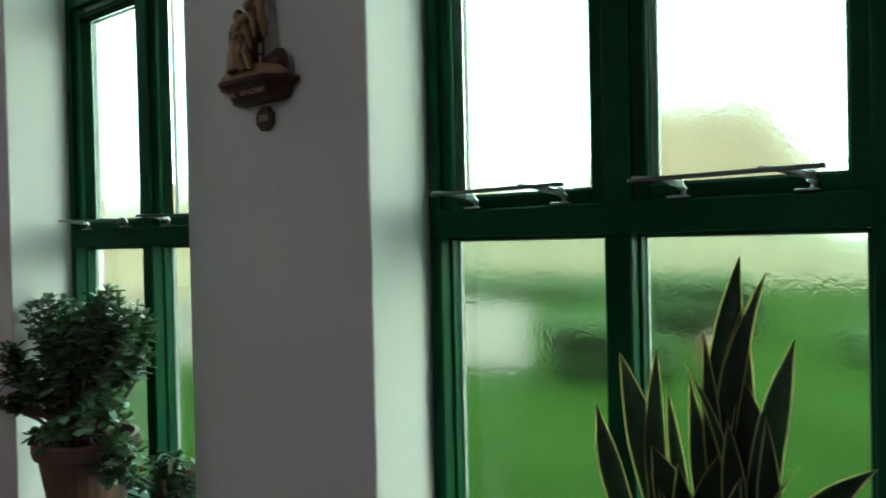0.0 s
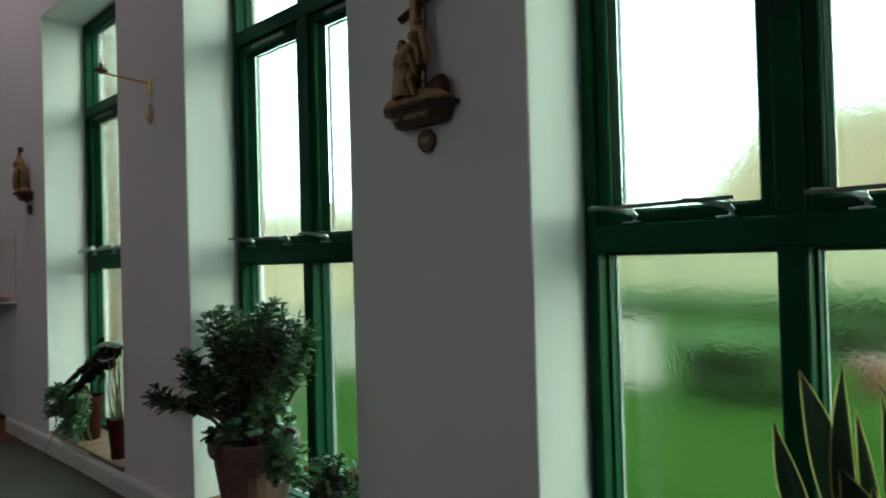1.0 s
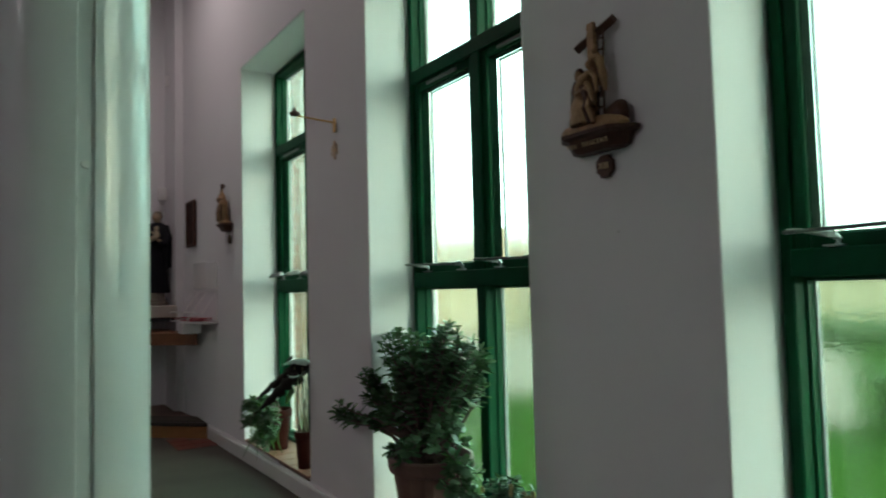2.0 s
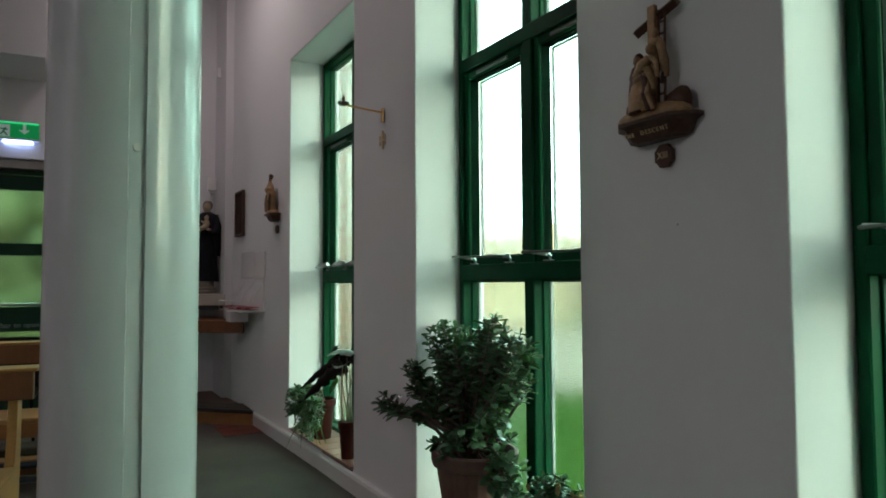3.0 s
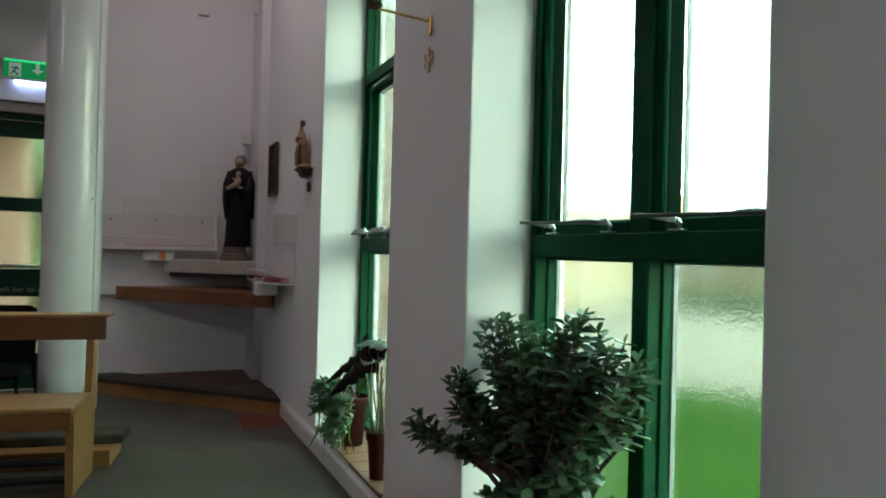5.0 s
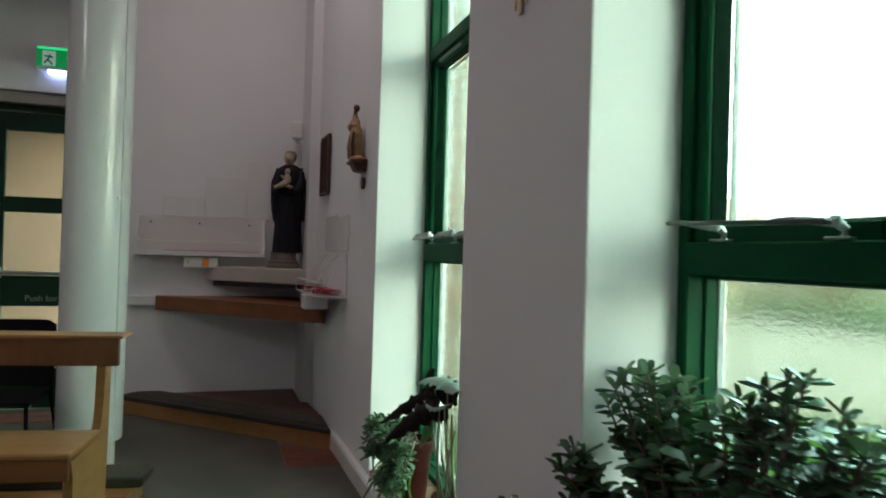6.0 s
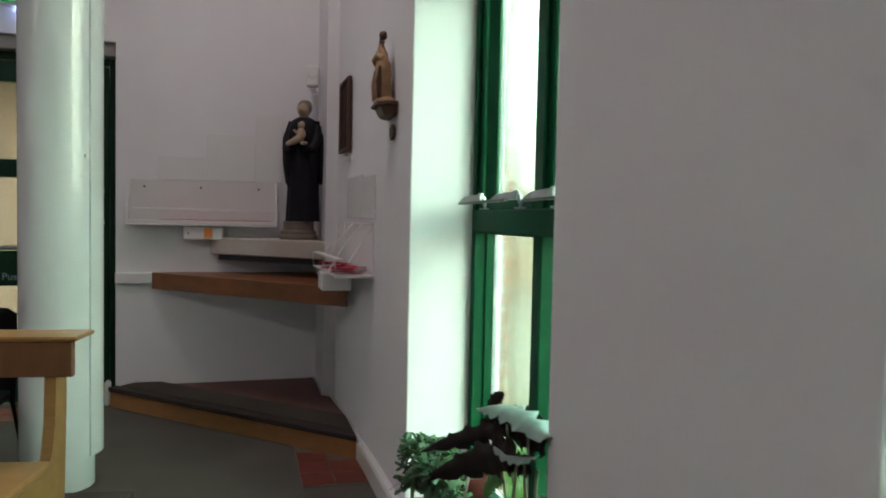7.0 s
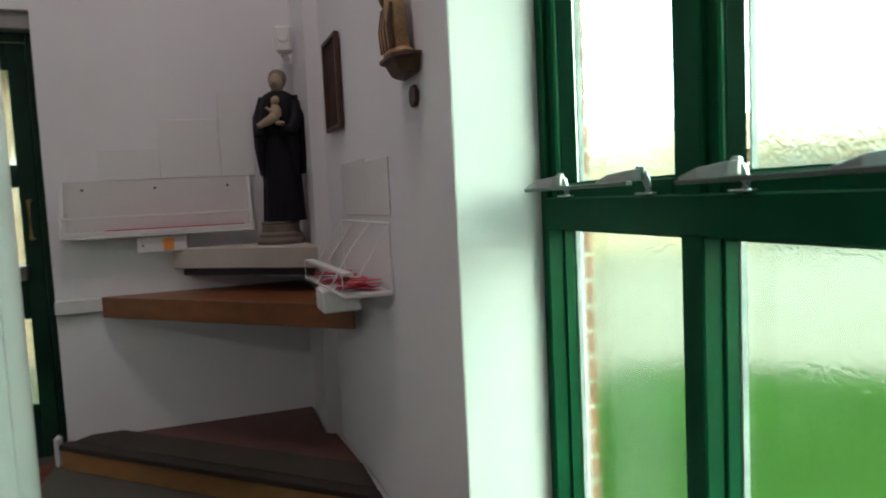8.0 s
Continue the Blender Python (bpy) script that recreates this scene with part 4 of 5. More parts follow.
        # two robed bearers close together, with the burden leaning between them
        for px, r, m in ((-0.034, 0.030, 1), (0.016, 0.034, 0)):
            tube(bm, [(px, -0.040, 0.020), (px, -0.044, 0.080), (px * 0.9, -0.046, 0.135), (px * 0.7, -0.044, 0.170), (px * 0.6, -0.042, 0.186)], [r, r * 0.95, r, r * 0.92, r * 0.5], 16, mi=m)
            for k in range(4):
                fx = px + r * (k / 1.5 - 1.0) * 0.8
                tube(bm, [(fx, -0.066, 0.150), (fx * 1.03, -0.074, 0.085), (fx * 1.06, -0.070, 0.020)], [0.005, 0.008, 0.007], 8, mi=(m + k) % 2)
        tube(bm, [(-0.052, -0.060, 0.165), (-0.024, -0.074, 0.185), (0.014, -0.070, 0.196), (0.036, -0.056, 0.184)], [0.010, 0.015, 0.014, 0.009], 12)
        tube(bm, [(0.010, -0.046, 0.170), (0.002, -0.046, 0.212), (-0.012, -0.050, 0.238), (0.000, -0.046, 0.262)], [0.024, 0.020, 0.016, 0.010], 14)
        blob(bm, (-0.036, -0.056, 0.212), (0.016, 0.015, 0.019), 14, 0.002)
        blob(bm, (0.006, -0.044, 0.284), (0.015, 0.015, 0.020), 14, 0.002, mi=1)
        blob(bm, (-0.020, -0.046, 0.290), (0.013, 0.013, 0.018), 12, 0.002, mi=1)
        tube(bm, [(-0.026, -0.050, 0.230), (-0.018, -0.048, 0.275)], [0.011, 0.009], 10, mi=1)
    return solo("station_carving", bm, [CARVED, CARVED_DARK], "small carved and tinted wooden figure group on its bracket", "carving", "station carvings", smooth=True, at=pose(x, face_y(x) - 0.003, z + 0.0065))


def number_plaque(x, z, text):
    pl = thing("number_plaque", pose(x, face_y(x) - 0.002, z), "small dark cross-shaped wooden number plaque", "plaque", "station plaques")
    bm = bmesh.new()
    k = 0.88
    o = [(-0.036, 0.018), (-0.036, -0.018), (-0.022, -0.022), (-0.018, -0.036), (0.018, -0.036), (0.022, -0.022), (0.036, -0.018), (0.036, 0.018), (0.022, 0.022), (0.018, 0.036), (-0.018, 0.036), (-0.022, 0.022)]
    prism(bm, [(k * a, k * b) for a, b in o], 0, 0.014, bevel=0.002)
    part("board", bm, CARVED_DARK, pl, at=Matrix.Rotation(radians(90), 4, "X"))
    if text:
        lettering(text, 0.026, 0.001, GILT, pl, Matrix.Translation((0, -0.0155, 0)) @ Matrix.Rotation(radians(90), 4, "X"))


for x, z, text, num, kind in ((-1.424, 1.589, (("THE", -0.068), ("DESCENT", 0.024)), "XIII", 0), (-5.25, 1.682, (), "", 1)):
    wall_bracket(x, z, text)
    station_group(x, z, kind)
    number_plaque(x + (0.030 if kind else 0.012), z - (0.112 if kind else 0.091), num)

solo("wall_plug", lathe(bmesh.new(), [(0.0035, 0.0), (0.0028, 0.0015)], 10), material("grey_wall_plug", (0.45, 0.45, 0.45), 0.8), "small grey wall plug in the white pier", "wall plug", at=pose(-1.38, 1.2495, 1.308, 90, 0, 0))

# candle bracket and gilt cross on the pier
sc = thing("candle_bracket", pose(-3.305, 1.247, 2.035), "thin brass wall bracket with a short spiked cup", "candle holder")
part("plate", new_box(-0.014, 0.014, -0.008, 0.0, -0.045, 0.03, bevel=0.003), BRASS, sc)
w = bmesh.new()
tube(w, [(0, -0.006, 0.006), (0.002, -0.03, 0.008), (0.008, -0.13, 0.012), (0.012, -0.222, 0.018)], 0.005, 8)
part("arm", w, BRASS, sc, smooth=True)
part("cup", lathe(bmesh.new(), [(0.008, 0.012), (0.024, 0.018), (0.030, 0.030), (0.026, 0.032)], 16, center=(0.012, -0.224)), CARVED_DARK, sc, "dark bronze cup", True)
part("candle", lathe(bmesh.new(), [(0.010, 0.032), (0.009, 0.055), (0.003, 0.062), (0.002, 0.085)], 12, center=(0.012, -0.224)), CARVED_DARK, sc, "short dark candle spike", True)
cr = bmesh.new()
for a, b, c, d in ((-0.010, 0.010, -0.048, 0.048), (-0.034, -0.011, -0.008, 0.008), (0.011, 0.034, -0.008, 0.008), (-0.036, -0.030, 0.009, 0.028), (0.030, 0.036, -0.028, -0.009), (-0.036, -0.030, -0.028, -0.009), (0.030, 0.036, 0.009, 0.028)):
    box(cr, a, b, -0.006, 0.0, c, d, 0.0015)
solo("gilt_cross", cr, GILT, "small gilt cross on the white pier", "cross", at=pose(-3.31, 1.247, 1.898))


# ---- pews and chair ----
RAIL = material("red_brown_back_rail", (0.135, 0.044, 0.017), 0.5, vary=0.2, scale=6, grain=60, stretch=(1, 6, 1))


def pew(x, y, rz, length=2.7):
    """Faces +x of its own frame; runs from its end panel towards -y."""
    p = thing("pew", pose(x, y, 0, 0, 0, rz), "varnished beech church pew with a red-brown back rail", "pew", "rows of pews")
    for yy in (-0.068, -length):
        bm = bmesh.new()
        o = [(0.39, 0.0), (0.40, 0.33), (0.43, 0.392), (0.125, 0.400), (0.092, 0.45), (0.075, 0.54), (0.068, 0.66), (0.062, 0.79), (-0.015, 0.79), (-0.012, 0.60), (-0.005, 0.45), (0.0, 0.36), (0.015, 0.0)]
        L = [bm.verts.new((px, yy, pz)) for px, pz in o]
        R = [bm.verts.new((px, yy + 0.035, pz)) for px, pz in o]
        bm.faces.new(L)
        bm.faces.new(R[::-1])
        for i in range(len(o)):
            bm.faces.new((L[i], R[i], R[(i + 1) % len(o)], L[(i + 1) % len(o)]))
        bmesh.ops.bevel(bm, geom=bm.edges[:], offset=0.004, segments=1, affect="EDGES")
        part("end_panel", bm, PINE, p)
    part("seat", new_box(0.10, 0.452, -length + 0.01, -0.030, 0.402, 0.428, bevel=0.006), PINE, p, "pale varnished seat board")
    part("apron", new_box(0.432, 0.446, -length + 0.01, -0.036, 0.322, 0.401, bevel=0.003), BROWN, p)
    part("back_rail", new_box(0.070, 0.094, -length, 0.026, 0.690, 0.802, bevel=0.003), RAIL, p, "red-brown back rail")
    part("cap", new_box(-0.055, 0.096, -length - 0.01, 0.040, 0.803, 0.817, bevel=0.004), TOP_BOARD, p, "warm brown top board")
    for zz in (0.07, 0.15):
        pipe = bmesh.new()
        tube(pipe, [(0.33, -0.070, zz), (0.33, -length + 0.036, zz)], 0.020, 10)
        part("heating_pipe", pipe, BLACK, p, "black heating pipe", True)
    part("kneeler", new_box(-0.36, -0.15, -length, 0.075, 0.095, 0.145, bevel=0.008), OLIVE, p, "olive carpet covered kneeler")
    part("kneeler_base", new_box(-0.33, -0.04, -length, 0.035, 0.004, 0.094, bevel=0.004), PINE, p)
    return p


pew(-4.87, 0.10, -9)
pew(-3.45, -0.30, -8)
pew(-2.62, -0.42, -7)

CHAIR_BLACK = material("matt_black_plastic", (0.006, 0.006, 0.007), 0.8, vary=0.2, scale=8, shine=0.08)
ch = thing("stacking_chair", pose(-5.53, -0.54, 0, 0, 0, -6), "black plastic stacking chair on thin metal legs", "chair")
bm = bmesh.new()
prism(bm, [(0.02, -0.2), (0.13, -0.22), (0.14, 0.21), (0.02, 0.2), (-0.2, 0.19), (-0.2, -0.19)], 0.40, 0.425, bevel=0.006)
part("seat", bm, CHAIR_BLACK, ch)
bm = bmesh.new()
rows = []
for z, px in ((0.445, -0.20), (0.56, -0.215), (0.68, -0.235), (0.765, -0.25), (0.79, -0.255)):
    hw = 0.21 if z < 0.75 else (0.205 if z < 0.77 else 0.17)
    rows.append([bm.verts.new((px + 0.03 * (k / 3 - 1) ** 2 + e, hw * (k / 3 - 1), z)) for e in (0, -0.012) for k in range(7)])
for a, b in zip(rows, rows[1:]):
    for k in range(6):
        bm.faces.new((a[k], a[k + 1], b[k + 1], b[k]))
        bm.faces.new((a[k + 7], b[k + 7], b[k + 8], a[k + 8]))
    bm.faces.new((a[0], b[0], b[7], a[7]))
    bm.faces.new((a[6], a[13], b[13], b[6]))
bm.faces.new(rows[0][:7] + rows[0][:6:-1])
bm.faces.new(rows[-1][:7] + rows[-1][:6:-1])
part("backrest", bm, CHAIR_BLACK, ch, smooth=True)
for s in (-1, 1):
    for pts in ([(0.12, s * 0.19, 0.40), (0.17, s * 0.22, 0.0)], [(-0.24, s * 0.19, 0.56), (-0.19, s * 0.2, 0.40), (-0.26, s * 0.23, 0.0)]):
        w = bmesh.new()
        tube(w, pts, 0.010, 8)
        part("leg", w, CHAIR_BLACK, ch)


# ---- plants ----
def pot(parent, r, h, mat, ribs=0, label=""):
    bm = bmesh.new()
    wave = (lambda a, z: 0.028 * math.cos(ribs * a) if 0.02 < z < h * 0.78 else 0.0) if ribs else None
    prof = [(r * 0.64, 0.0), (r * 0.66, 0.02), (r * 0.74, h * 0.35), (r * 0.84, h * 0.70), (r * 0.88, h * 0.80), (r * 0.97, h * 0.82), (r, h * 0.88), (r, h * 0.98), (r * 0.97, h), (r * 0.90, h), (r * 0.88, h * 0.88)]
    lathe(bm, prof, 72 if ribs else 32, wave=wave)
    ob = part("pot", bm, mat, parent, label, True)
    part("soil", lathe(bmesh.new(), [(r * 0.86, h * 0.885), (r * 0.84, h * 0.90), (r * 0.3, h * 0.92)], 24), SOIL, parent)
    return ob


def pad_leaf(name, L, W, T):
    """A thick spoon-shaped leaf along +x."""
    bm = bmesh.new()
    prof = [(0.0, 0.12), (0.18, 0.42), (0.42, 0.86), (0.68, 1.0), (0.89, 0.78)]
    mids = []
    for u, w in prof:
        z = L * (0.10 * u - 0.16 * u * u)
        mids.append([bm.verts.new((u * L, s * w * W / 2, z + d)) for s, d in ((-1, 0.002), (0, -T * w), (1, 0.002), (0, T * w * 0.5))])
    for a, b in zip(mids, mids[1:]):
        for k in range(4):
            bm.faces.new((a[k], a[(k + 1) % 4], b[(k + 1) % 4], b[k]))
    tip = bm.verts.new((L, 0, -0.06 * L))
    for k in range(4):
        bm.faces.new((mids[-1][k], mids[-1][(k + 1) % 4], tip))
    bm.faces.new(mids[0][::-1])
    me = finish(bm, name, JADE)
    me.shade_smooth()
    return me


def aim(direction, spin=0.0):
    return Vector(direction).to_track_quat("X", "Z").to_matrix().to_4x4() @ Matrix.Rotation(spin, 4, "X")


def jade_plant(name, at, pot_r, pot_h, lobes, singles, seed, label, pot_mat=None, ribs=26, leaf=1.0):
    """lobes: (centre, radii, number of twigs) round the pot's foot."""
    rnd = random.Random(seed)
    p = thing(name, at, label, "plant", "potted plants")
    pot(p, pot_r, pot_h, pot_mat or TERRACOTTA, ribs, "ribbed brown terracotta pot" if ribs else "red-brown plastic pot")
    wood = bmesh.new()
    leaves = [pad_leaf("leaf_%d" % k, L * leaf, W * leaf, 0.0035) for k, (L, W) in enumerate(((0.050, 0.026), (0.045, 0.023), (0.035, 0.020)))]
    spots = []
    for c, rad, count in lobes:
        for _ in range(count):
            while True:
                d = Vector((rnd.uniform(-1, 1), rnd.uniform(-1, 1), rnd.uniform(-1, 1)))
                if 0.15 < d.length < 1:
                    break
            d *= d.length ** -0.45
            tip = Vector(c) + Vector((d.x * rad[0], d.y * rad[1], d.z * rad[2]))
            tip.y = min(tip.y, 0.10)
            root = Vector((rnd.uniform(-0.3, 0.3) * pot_r, rnd.uniform(-0.3, 0.3) * pot_r, pot_h * 0.88))
            knee = root.lerp(tip, 0.55) + Vector((rnd.uniform(-0.04, 0.04), rnd.uniform(-0.03, 0.03), 0.05))
            late = knee.lerp(tip, 0.6) + Vector((0, 0, -0.012))
            tube(wood, [root, root.lerp(knee, 0.5) + Vector((0, 0, 0.03)), knee, late, tip], [0.009, 0.0075, 0.0055, 0.0035, 0.002], 6)
            way = ((tip - late).normalized() + Vector((rnd.uniform(-0.4, 0.4), rnd.uniform(-0.3, 0.3), 0.4))).normalized()
            side = way.orthogonal().normalized()
            steps = 9
            for k in range(steps):
                q = knee.lerp(late, 0.25 + 0.25 * k) if k < 3 else late.lerp(tip, (k - 3) / (steps - 4))
                for h in (0, math.pi):
                    turn = Matrix.Rotation(h + k * math.pi / 2 + rnd.uniform(-0.5, 0.5), 3, way)
                    out = (turn @ side) + way * (0.2 + 0.5 * k / steps) + Vector((rnd.uniform(-0.35, 0.35), rnd.uniform(-0.35, 0.35), rnd.uniform(-0.45, 0.3)))
                    out.z *= 0.75
                    spots.append((q, out.normalized(), rnd.uniform(-0.5, 0.5), rnd.choice((0, 0, 1, 1, 2))))
            spots.append((tip, way, 0, 2))
    part("stem", wood, STEM, p, "woody branching brown stem", True)
    rnd.shuffle(spots)
    rest = bmesh.new()
    for n, (q, out, spin, k) in enumerate(spots):
        m = Matrix.Translation(q) @ aim(out, spin) @ Matrix.Scale(rnd.uniform(0.75, 1.2), 4)
        if n < singles:
            ob = new("leaf", leaves[k])
            ob.parent = p
            ob.matrix_local = m
        else:
            start = len(rest.verts)
            rest.from_mesh(leaves[k])
            rest.verts.ensure_lookup_table()
            bmesh.ops.transform(rest, matrix=m, verts=rest.verts[start:])
    if rest.verts:
        ob = part("foliage", rest, JADE, p, "", True)
        ob["kind"] = "stuff"
    else:
        rest.free()
    return p


jx, jy = -2.58, 1.345
jade_plant("jade_plant", pose(jx, jy, SILL_Z + 0.014), 0.185, 0.325,
           [((-0.02, 0.04, 0.65), (0.30, 0.13, 0.18), 54), ((-0.26, 0.02, 0.74), (0.13, 0.10, 0.11), 20), ((0.04, 0.06, 0.79), (0.20, 0.08, 0.07), 16), ((-0.24, 0.0, 0.82), (0.05, 0.04, 0.03), 4),
            ((0.06, 0.06, 0.86), (0.06, 0.05, 0.03), 4), ((0.20, 0.06, 0.71), (0.13, 0.09, 0.12), 24), ((0.19, 0.03, 0.50), (0.10, 0.10, 0.15), 9), ((-0.04, -0.06, 0.50), (0.26, 0.13, 0.11), 24),
            ((-0.38, -0.13, 0.60), (0.09, 0.05, 0.07), 9), ((-0.46, -0.21, 0.47), (0.06, 0.03, 0.05), 6), ((-0.30, -0.12, 0.50), (0.10, 0.06, 0.08), 10), ((0.30, -0.04, 0.28), (0.10, 0.07, 0.09), 9), ((0.10, -0.15, 0.38), (0.20, 0.05, 0.07), 7)],
           290, 7, "large bushy jade plant in a ribbed terracotta pot on the sill")


def blade(bm, L, W, bend, twist, edge=0.0):
    """A long leaf that rises along +z and leans to +x; margin faces take slot 1."""
    rows = []
    n = 9
    for i in range(n):
        u = i / (n - 1)
        w = W * (0.62 + 0.38 * min(1.0, u / 0.6)) * (1.0 if u < 0.6 else max(0.0, 1 - ((u - 0.6) / 0.4) ** 1.7)) + 0.0008
        x, z = bend * L * u * u, L * u * (1 - 0.25 * bend * u)
        a = twist * u
        row = []
        for s in (-1, -(1 - edge), 0, (1 - edge), 1):
            row.append(bm.verts.new((x + math.sin(a) * s * w / 2 - 0.10 * W * (1 - s * s), math.cos(a) * s * w / 2, z)))
        rows.append(row)
    for a, b in zip(rows, rows[1:]):
        for k in range(4):
            f = bm.faces.new((a[k], a[k + 1], b[k + 1], b[k]))
            f.material_index = 1 if edge and k in (0, 3) else 0
    geom = bm.faces[:]
    bmesh.ops.solidify(bm, geom=geom, thickness=0.0022)
    return bm


sn = thing("snake_plant", pose(-0.27, 1.36, SILL_Z + 0.014), "upright snake plant with yellow-edged dark leaves on the sill", "plant", "potted plants")
pot(sn, 0.13, 0.20, TERRACOTTA, 0, "brown terracotta pot")
rnd = random.Random(11)


def sword_leaf(foot, bulge, tip, W, face):
    """A stiff lance-shaped leaf from its foot through its bulge to its tip, with a margin in slot 1."""
    bm = bmesh.new()
    foot, bulge, tip = Vector(foot), Vector(bulge), Vector(tip)
    share = (bulge - foot).length / ((bulge - foot).length + (tip - bulge).length)
    ctrl = (bulge - foot * (1 - share) ** 2 - tip * share ** 2) / (2 * share * (1 - share))
    W *= min(1.0, 0.45 + 1.1 * (tip - foot).length)
    normal = Matrix.Rotation(radians(face), 3, "Z") @ Vector((0.12, -1.0, 0.1))
    rows, n = [], 18
    for i in range(n):
        u = i / (n - 1)
        p = foot * (1 - u) ** 2 + ctrl * 2 * u * (1 - u) + tip * u * u
        way = (ctrl - foot) * (1 - u) + (tip - ctrl) * u
        side = way.cross(normal).normalized()
        lift = side.cross(way).normalized()
        w = W * 1.08 * (0.36 + 0.64 * math.sin(math.pi * min(u / 0.68, 1.0) * 0.5) ** 1.5) * (1.0 if u < 0.68 else max(0.0, 1 - ((u - 0.68) / 0.32) ** 1.9)) + 0.0007
        w *= 1 + 0.04 * math.sin(u * 17 + face)
        rim = 1 - min(0.8, 0.0036 / max(w / 2, 0.004))
        rows.append([bm.verts.new(p + side * (s * w / 2) + lift * (0.16 * w * s * s)) for s in (-1, -rim, 0, rim, 1)])
    for a, b in zip(rows, rows[1:]):
        for k in range(4):
            f = bm.faces.new((a[k], a[k + 1], b[k + 1], b[k]))
            f.material_index = 1 if k in (0, 3) else 0
    bmesh.ops.solidify(bm, geom=bm.faces[:], thickness=0.002)
    return bm


# the tallest leaves: tip across, tip height, bulge across, bulge height, width
TALL = [(0.006, 0.990, -0.008, 0.895, 0.062), (0.054, 0.961, 0.034, 0.905, 0.040), (0.012, 0.894, 0.005, 0.815, 0.068), (0.102, 0.837, 0.082, 0.760, 0.054),
        (0.011, 0.761, 0.024, 0.655, 0.078), (-0.228, 0.788, -0.199, 0.700, 0.064), (-0.148, 0.807, -0.151, 0.730, 0.042), (-0.278, 0.679, -0.254, 0.580, 0.050),
        (-0.126, 0.726, -0.119, 0.676, 0.032), (-0.081, 0.756, -0.074, 0.705, 0.038), (-0.053, 0.850, -0.042, 0.738, 0.034), (0.229, 0.629, 0.192, 0.597, 0.052),
        (0.058, 0.698, 0.061, 0.630, 0.040), (-0.018, 0.622, -0.034, 0.570, 0.068), (-0.150, 0.617, -0.124, 0.560, 0.078), (-0.006, 0.687, 0.001, 0.618, 0.046),
        (0.111, 0.619, 0.090, 0.585, 0.010), (-0.080, 0.790, -0.062, 0.755, 0.018)]
blades = [(*row, 0.05 - 0.09 * k / len(TALL), rnd.uniform(-14, 14)) for k, row in enumerate(TALL)]
for k in range(17):
    tx = -0.20 + 0.27 * (k + rnd.random()) / 17
    tz = rnd.uniform(0.44, 0.62) - 0.25 * abs(tx + 0.06)
    blades.append((tx, tz, tx * 0.85 - 0.01, 0.12 + 0.72 * tz, rnd.uniform(0.036, 0.066), rnd.uniform(-0.09, 0.02), rnd.uniform(-25, 25)))
for tx, tz, bx, bz, W, dy, face in blades:
    fx = max(-0.10, min(0.07, -0.03 + (tx + 0.03) * 0.55))
    part("leaf", sword_leaf((fx, dy * 0.5, 0.165), (bx, dy * 0.85, bz), (tx, dy, tz), W, face), [SNAKE, MARGIN], sn, smooth=True)

st = jade_plant("leafy_sill_plant", pose(-4.50, 1.335, SILL_Z + 0.014), 0.088, 0.26,
                [((-0.16, -0.13, 0.22), (0.18, 0.05, 0.10), 14), ((-0.02, -0.09, 0.30), (0.20, 0.09, 0.05), 12), ((-0.20, -0.14, 0.13), (0.14, 0.04, 0.09), 9), ((0.18, -0.11, 0.17), (0.12, 0.05, 0.11), 10), ((0.04, -0.14, 0.07), (0.14, 0.03, 0.07), 8)],
                260, 21, "leafy green plant spilling over the sill from a red-brown pot", RED_POT, 0, 0.8)
for k in range(40):
    a = rnd.uniform(195, 335)
    L = rnd.uniform(0.10, 0.24)
    part("strap_leaf", blade(bmesh.new(), L, rnd.uniform(0.010, 0.020), rnd.uniform(0.3, 1.0), rnd.uniform(-0.9, 0.9)), STRAP, st, smooth=True,
         at=pose(rnd.uniform(-0.14, 0.24), rnd.uniform(-0.14, -0.04), rnd.uniform(0.16, 0.30), 0, 0, a) @ pose(0, 0, 0, 0, rnd.uniform(70, 150), 0))


def wavy_leaf(parent, foot, over, tip, W, normal, mats, name="leaf"):
    """A leaf with a frilled edge that bends from its foot over its middle to its tip; slot 1 is its underside."""
    foot, over, tip, normal = Vector(foot), Vector(over), Vector(tip), Vector(normal).normalized()
    ctrl = over * 2 - (foot + tip) * 0.5
    bm = bmesh.new()
    n, sides = 26, (-1.0, -0.55, 0.0, 0.55, 1.0)
    sheets = []
    for layer in (0, 1):
        rows = []
        for i in range(n):
            u = i / (n - 1)
            p = foot * (1 - u) ** 2 + ctrl * 2 * u * (1 - u) + tip * u * u
            way = (ctrl - foot) * (1 - u) + (tip - ctrl) * u
            side = way.cross(normal).normalized()
            lift = side.cross(way).normalized()
            w = W * (0.45 + 0.55 * min(1.0, u / 0.22)) * (1 - max(0.0, (u - 0.45) / 0.55) ** 1.8) + 0.001
            row = []
            for s in sides:
                frill = 1 + (0.22 * math.sin(u * 34 + (2 if s > 0 else 0)) + 0.10 * math.sin(u * 71 + s)) * abs(s)
                row.append(bm.verts.new(p + side * (s * w * 0.5 * frill) + lift * (-0.22 * w * s * s + 0.07 * W * math.sin(u * 40) * s * s - 0.0025 * layer)))
            rows.append(row)
        for a, b in zip(rows, rows[1:]):
            for k in range(4):
                bm.faces.new((a[k], a[k + 1], b[k + 1], b[k])).material_index = layer
        sheets.append(rows)
    for a, b in zip(*sheets):
        for k in (0, 4):
            b[k].co = a[k].co
    bmesh.ops.remove_doubles(bm, verts=bm.verts[:], dist=0.0002)
    return part(name, bm, mats, parent, smooth=True)


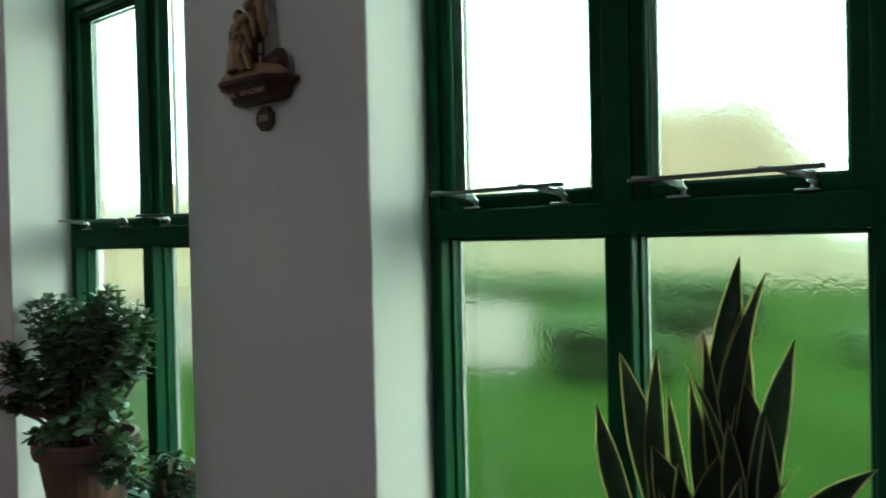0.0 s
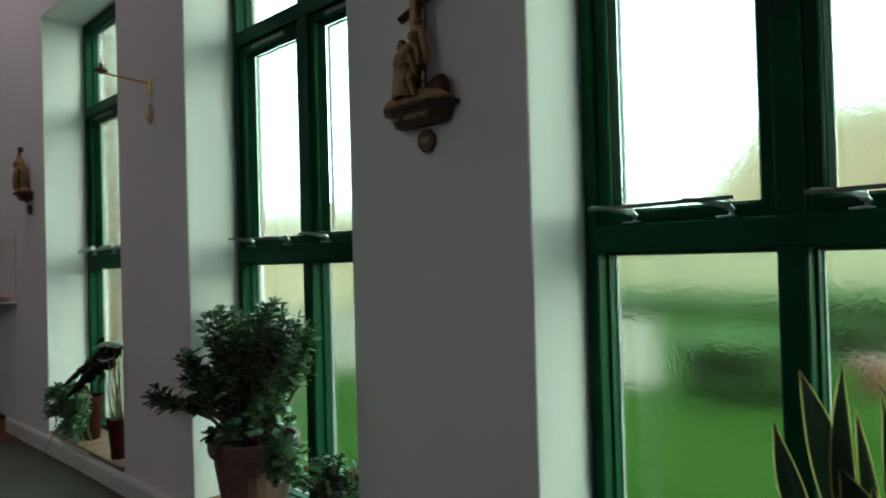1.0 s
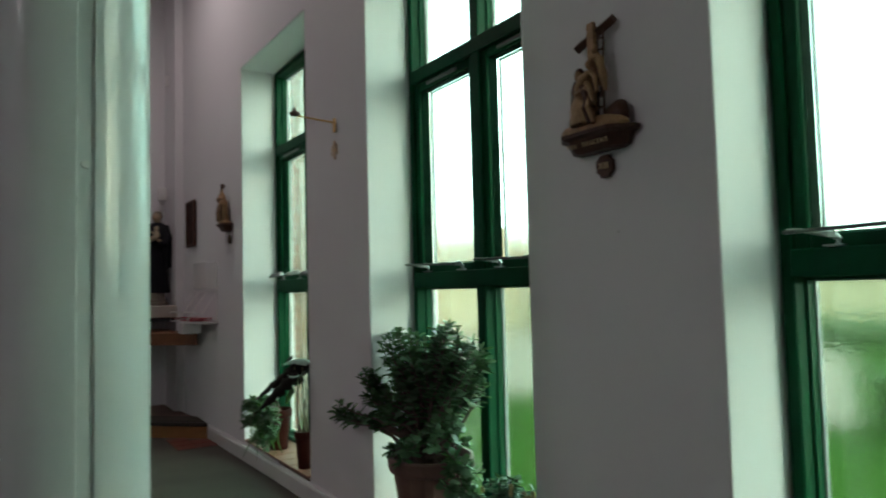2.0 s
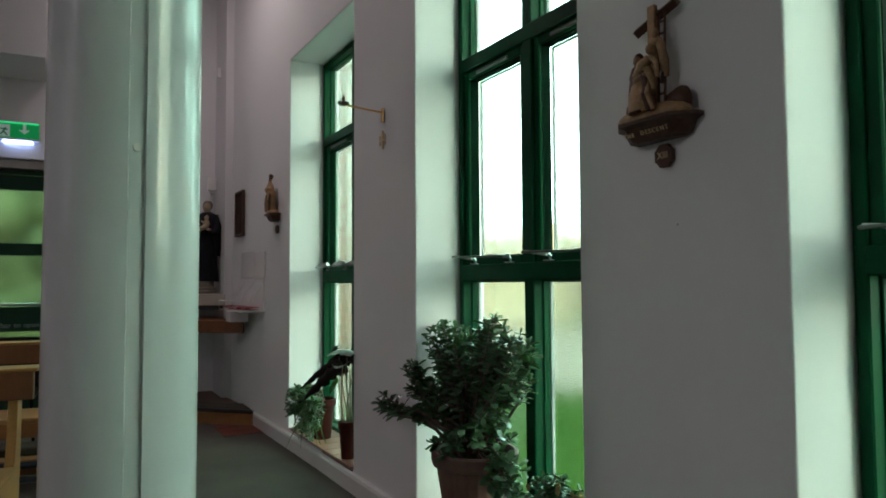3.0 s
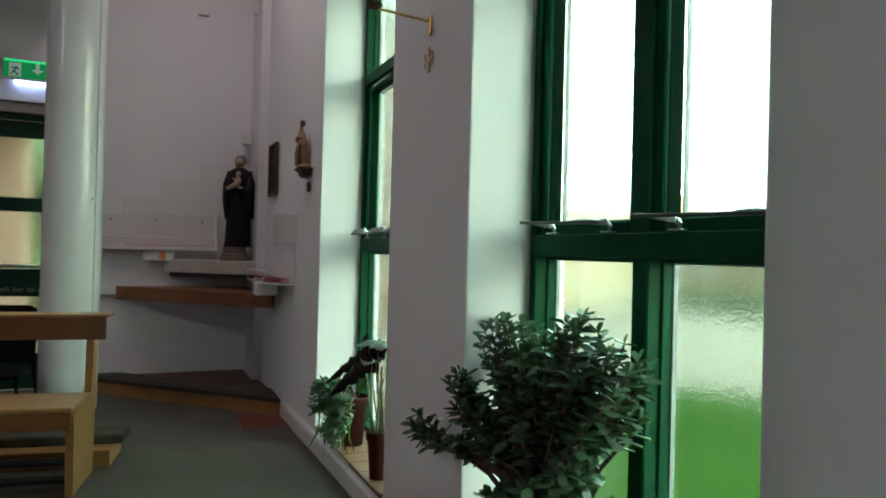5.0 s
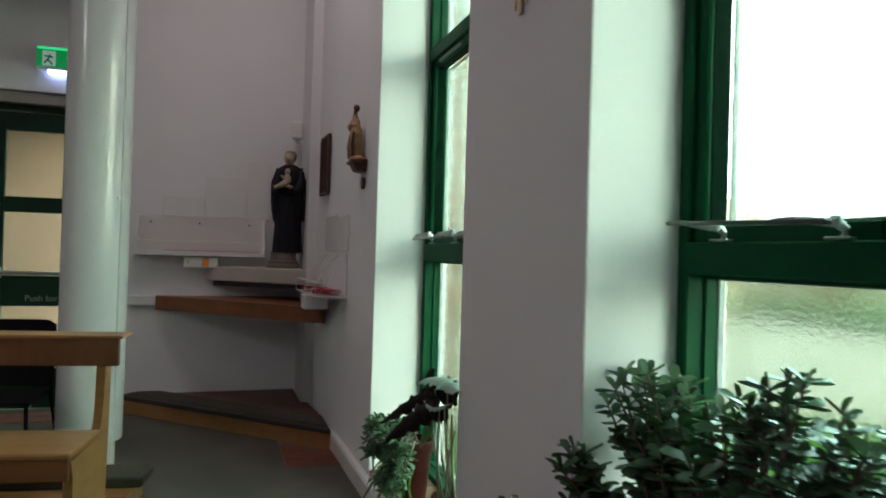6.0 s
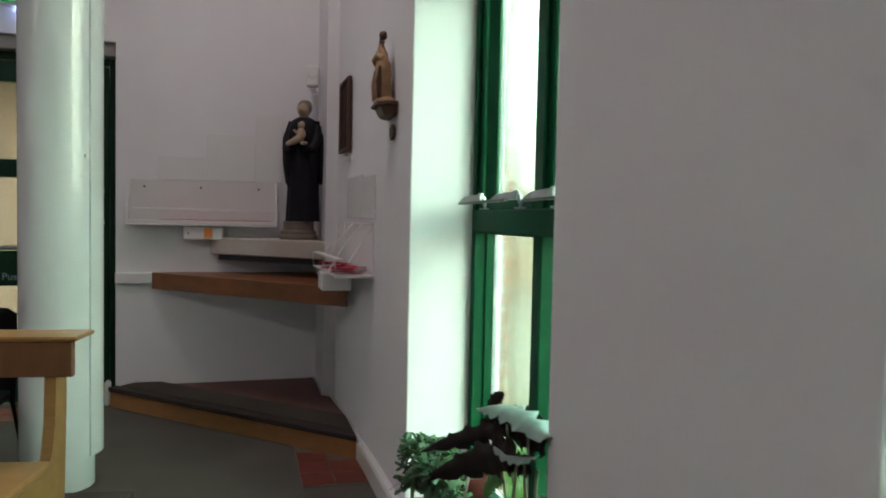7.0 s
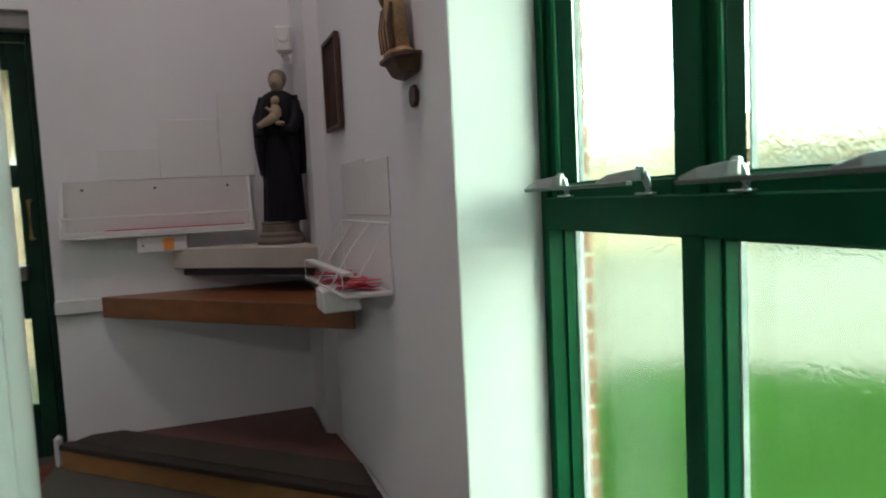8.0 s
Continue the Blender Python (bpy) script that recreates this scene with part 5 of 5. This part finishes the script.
al = thing("arrowhead_plant", pose(-3.92, 1.29, SILL_Z + 0.014), "dark arrow-leaved plant with pale stalks in a slim red pot", "plant", "potted plants")
pot(al, 0.058, 0.215, RED_POT, 0, "slim red pot")
BOTH_DARK, PALE_TOP = [DARK_LEAF, DARK_LEAF], [VEIN, DARK_LEAF]
UP, OUT = (0.10, -0.22, 1.0), (0.55, -0.80, 0.15)
for foot, over, tip, W, normal, mats in (
        ((0.222, -0.055, 0.628), (0.030, -0.062, 0.640), (-0.165, -0.075, 0.582), 0.075, UP, PALE_TOP),
        ((0.190, -0.045, 0.600), (0.011, -0.050, 0.590), (-0.150, -0.066, 0.556), 0.090, OUT, BOTH_DARK),
        ((-0.131, -0.055, 0.603), (-0.085, -0.050, 0.634), (-0.044, -0.045, 0.655), 0.030, OUT, BOTH_DARK),
        ((0.120, -0.090, 0.543), (-0.069, -0.100, 0.484), (-0.553, -0.120, 0.247), 0.082, OUT, BOTH_DARK),
        ((0.041, -0.080, 0.575), (-0.181, -0.090, 0.505), (-0.600, -0.110, 0.325), 0.056, OUT, BOTH_DARK),
        ((0.222, -0.075, 0.592), (0.115, -0.085, 0.556), (-0.024, -0.090, 0.548), 0.040, UP, PALE_TOP),
        ((0.150, -0.060, 0.540), (0.061, -0.070, 0.518), (-0.060, -0.080, 0.500), 0.050, OUT, BOTH_DARK),
        ((0.020, -0.070, 0.467), (-0.063, -0.070, 0.425), (-0.107, -0.070, 0.359), 0.040, OUT, [STRAP, STRAP])):
    wavy_leaf(al, foot, over, tip, W, normal, mats)
for k, tip in enumerate(((0.024, -0.065, 0.598), (0.130, -0.055, 0.600), (0.126, -0.080, 0.545), (0.181, -0.055, 0.545), (0.018, -0.070, 0.486), (0.203, -0.050, 0.498), (0.142, -0.070, 0.559), (0.075, -0.060, 0.500))):
    root = Vector((0.030 * math.cos(k * 2.4), 0.030 * math.sin(k * 2.4), 0.190))
    tip = Vector(tip)
    bm = bmesh.new()
    tube(bm, [root, root.lerp(tip, 0.35) + Vector((0.006, -0.01, 0.02)), root.lerp(tip, 0.7) + Vector((0.006, -0.008, 0.02)), tip], [0.0055, 0.0048, 0.004, 0.003], 8)
    part("stalk", bm, STALK, al, "pale leaf stalk", True)

fl = jade_plant("small_sill_plant", pose(-2.12, 1.37, SILL_Z + 0.014), 0.075, 0.13, [((0, -0.02, 0.24), (0.12, 0.09, 0.13), 13), ((0.15, -0.07, 0.30), (0.10, 0.05, 0.06), 9), ((0.26, -0.07, 0.30), (0.06, 0.04, 0.04), 5)], 200, 9, "small trailing leafy plant with yellow flowers on the sill", None, 26, 0.72)
for x, y, z in ((0.19, -0.10, 0.345), (0.185, -0.10, 0.325), (0.285, -0.10, 0.33), (0.30, -0.095, 0.345), (0.15, -0.10, 0.275), (0.155, -0.10, 0.25), (0.26, -0.10, 0.335), (0.02, -0.10, 0.30)):
    bm = bmesh.new()
    for k in range(5):
        blob(bm, (0.007 * math.cos(k * 1.257), 0.0, 0.007 * math.sin(k * 1.257)), (0.006, 0.003, 0.006), 8)
    part("flower", bm, MARGIN, fl, "small yellow flower", at=pose(x, y, z))
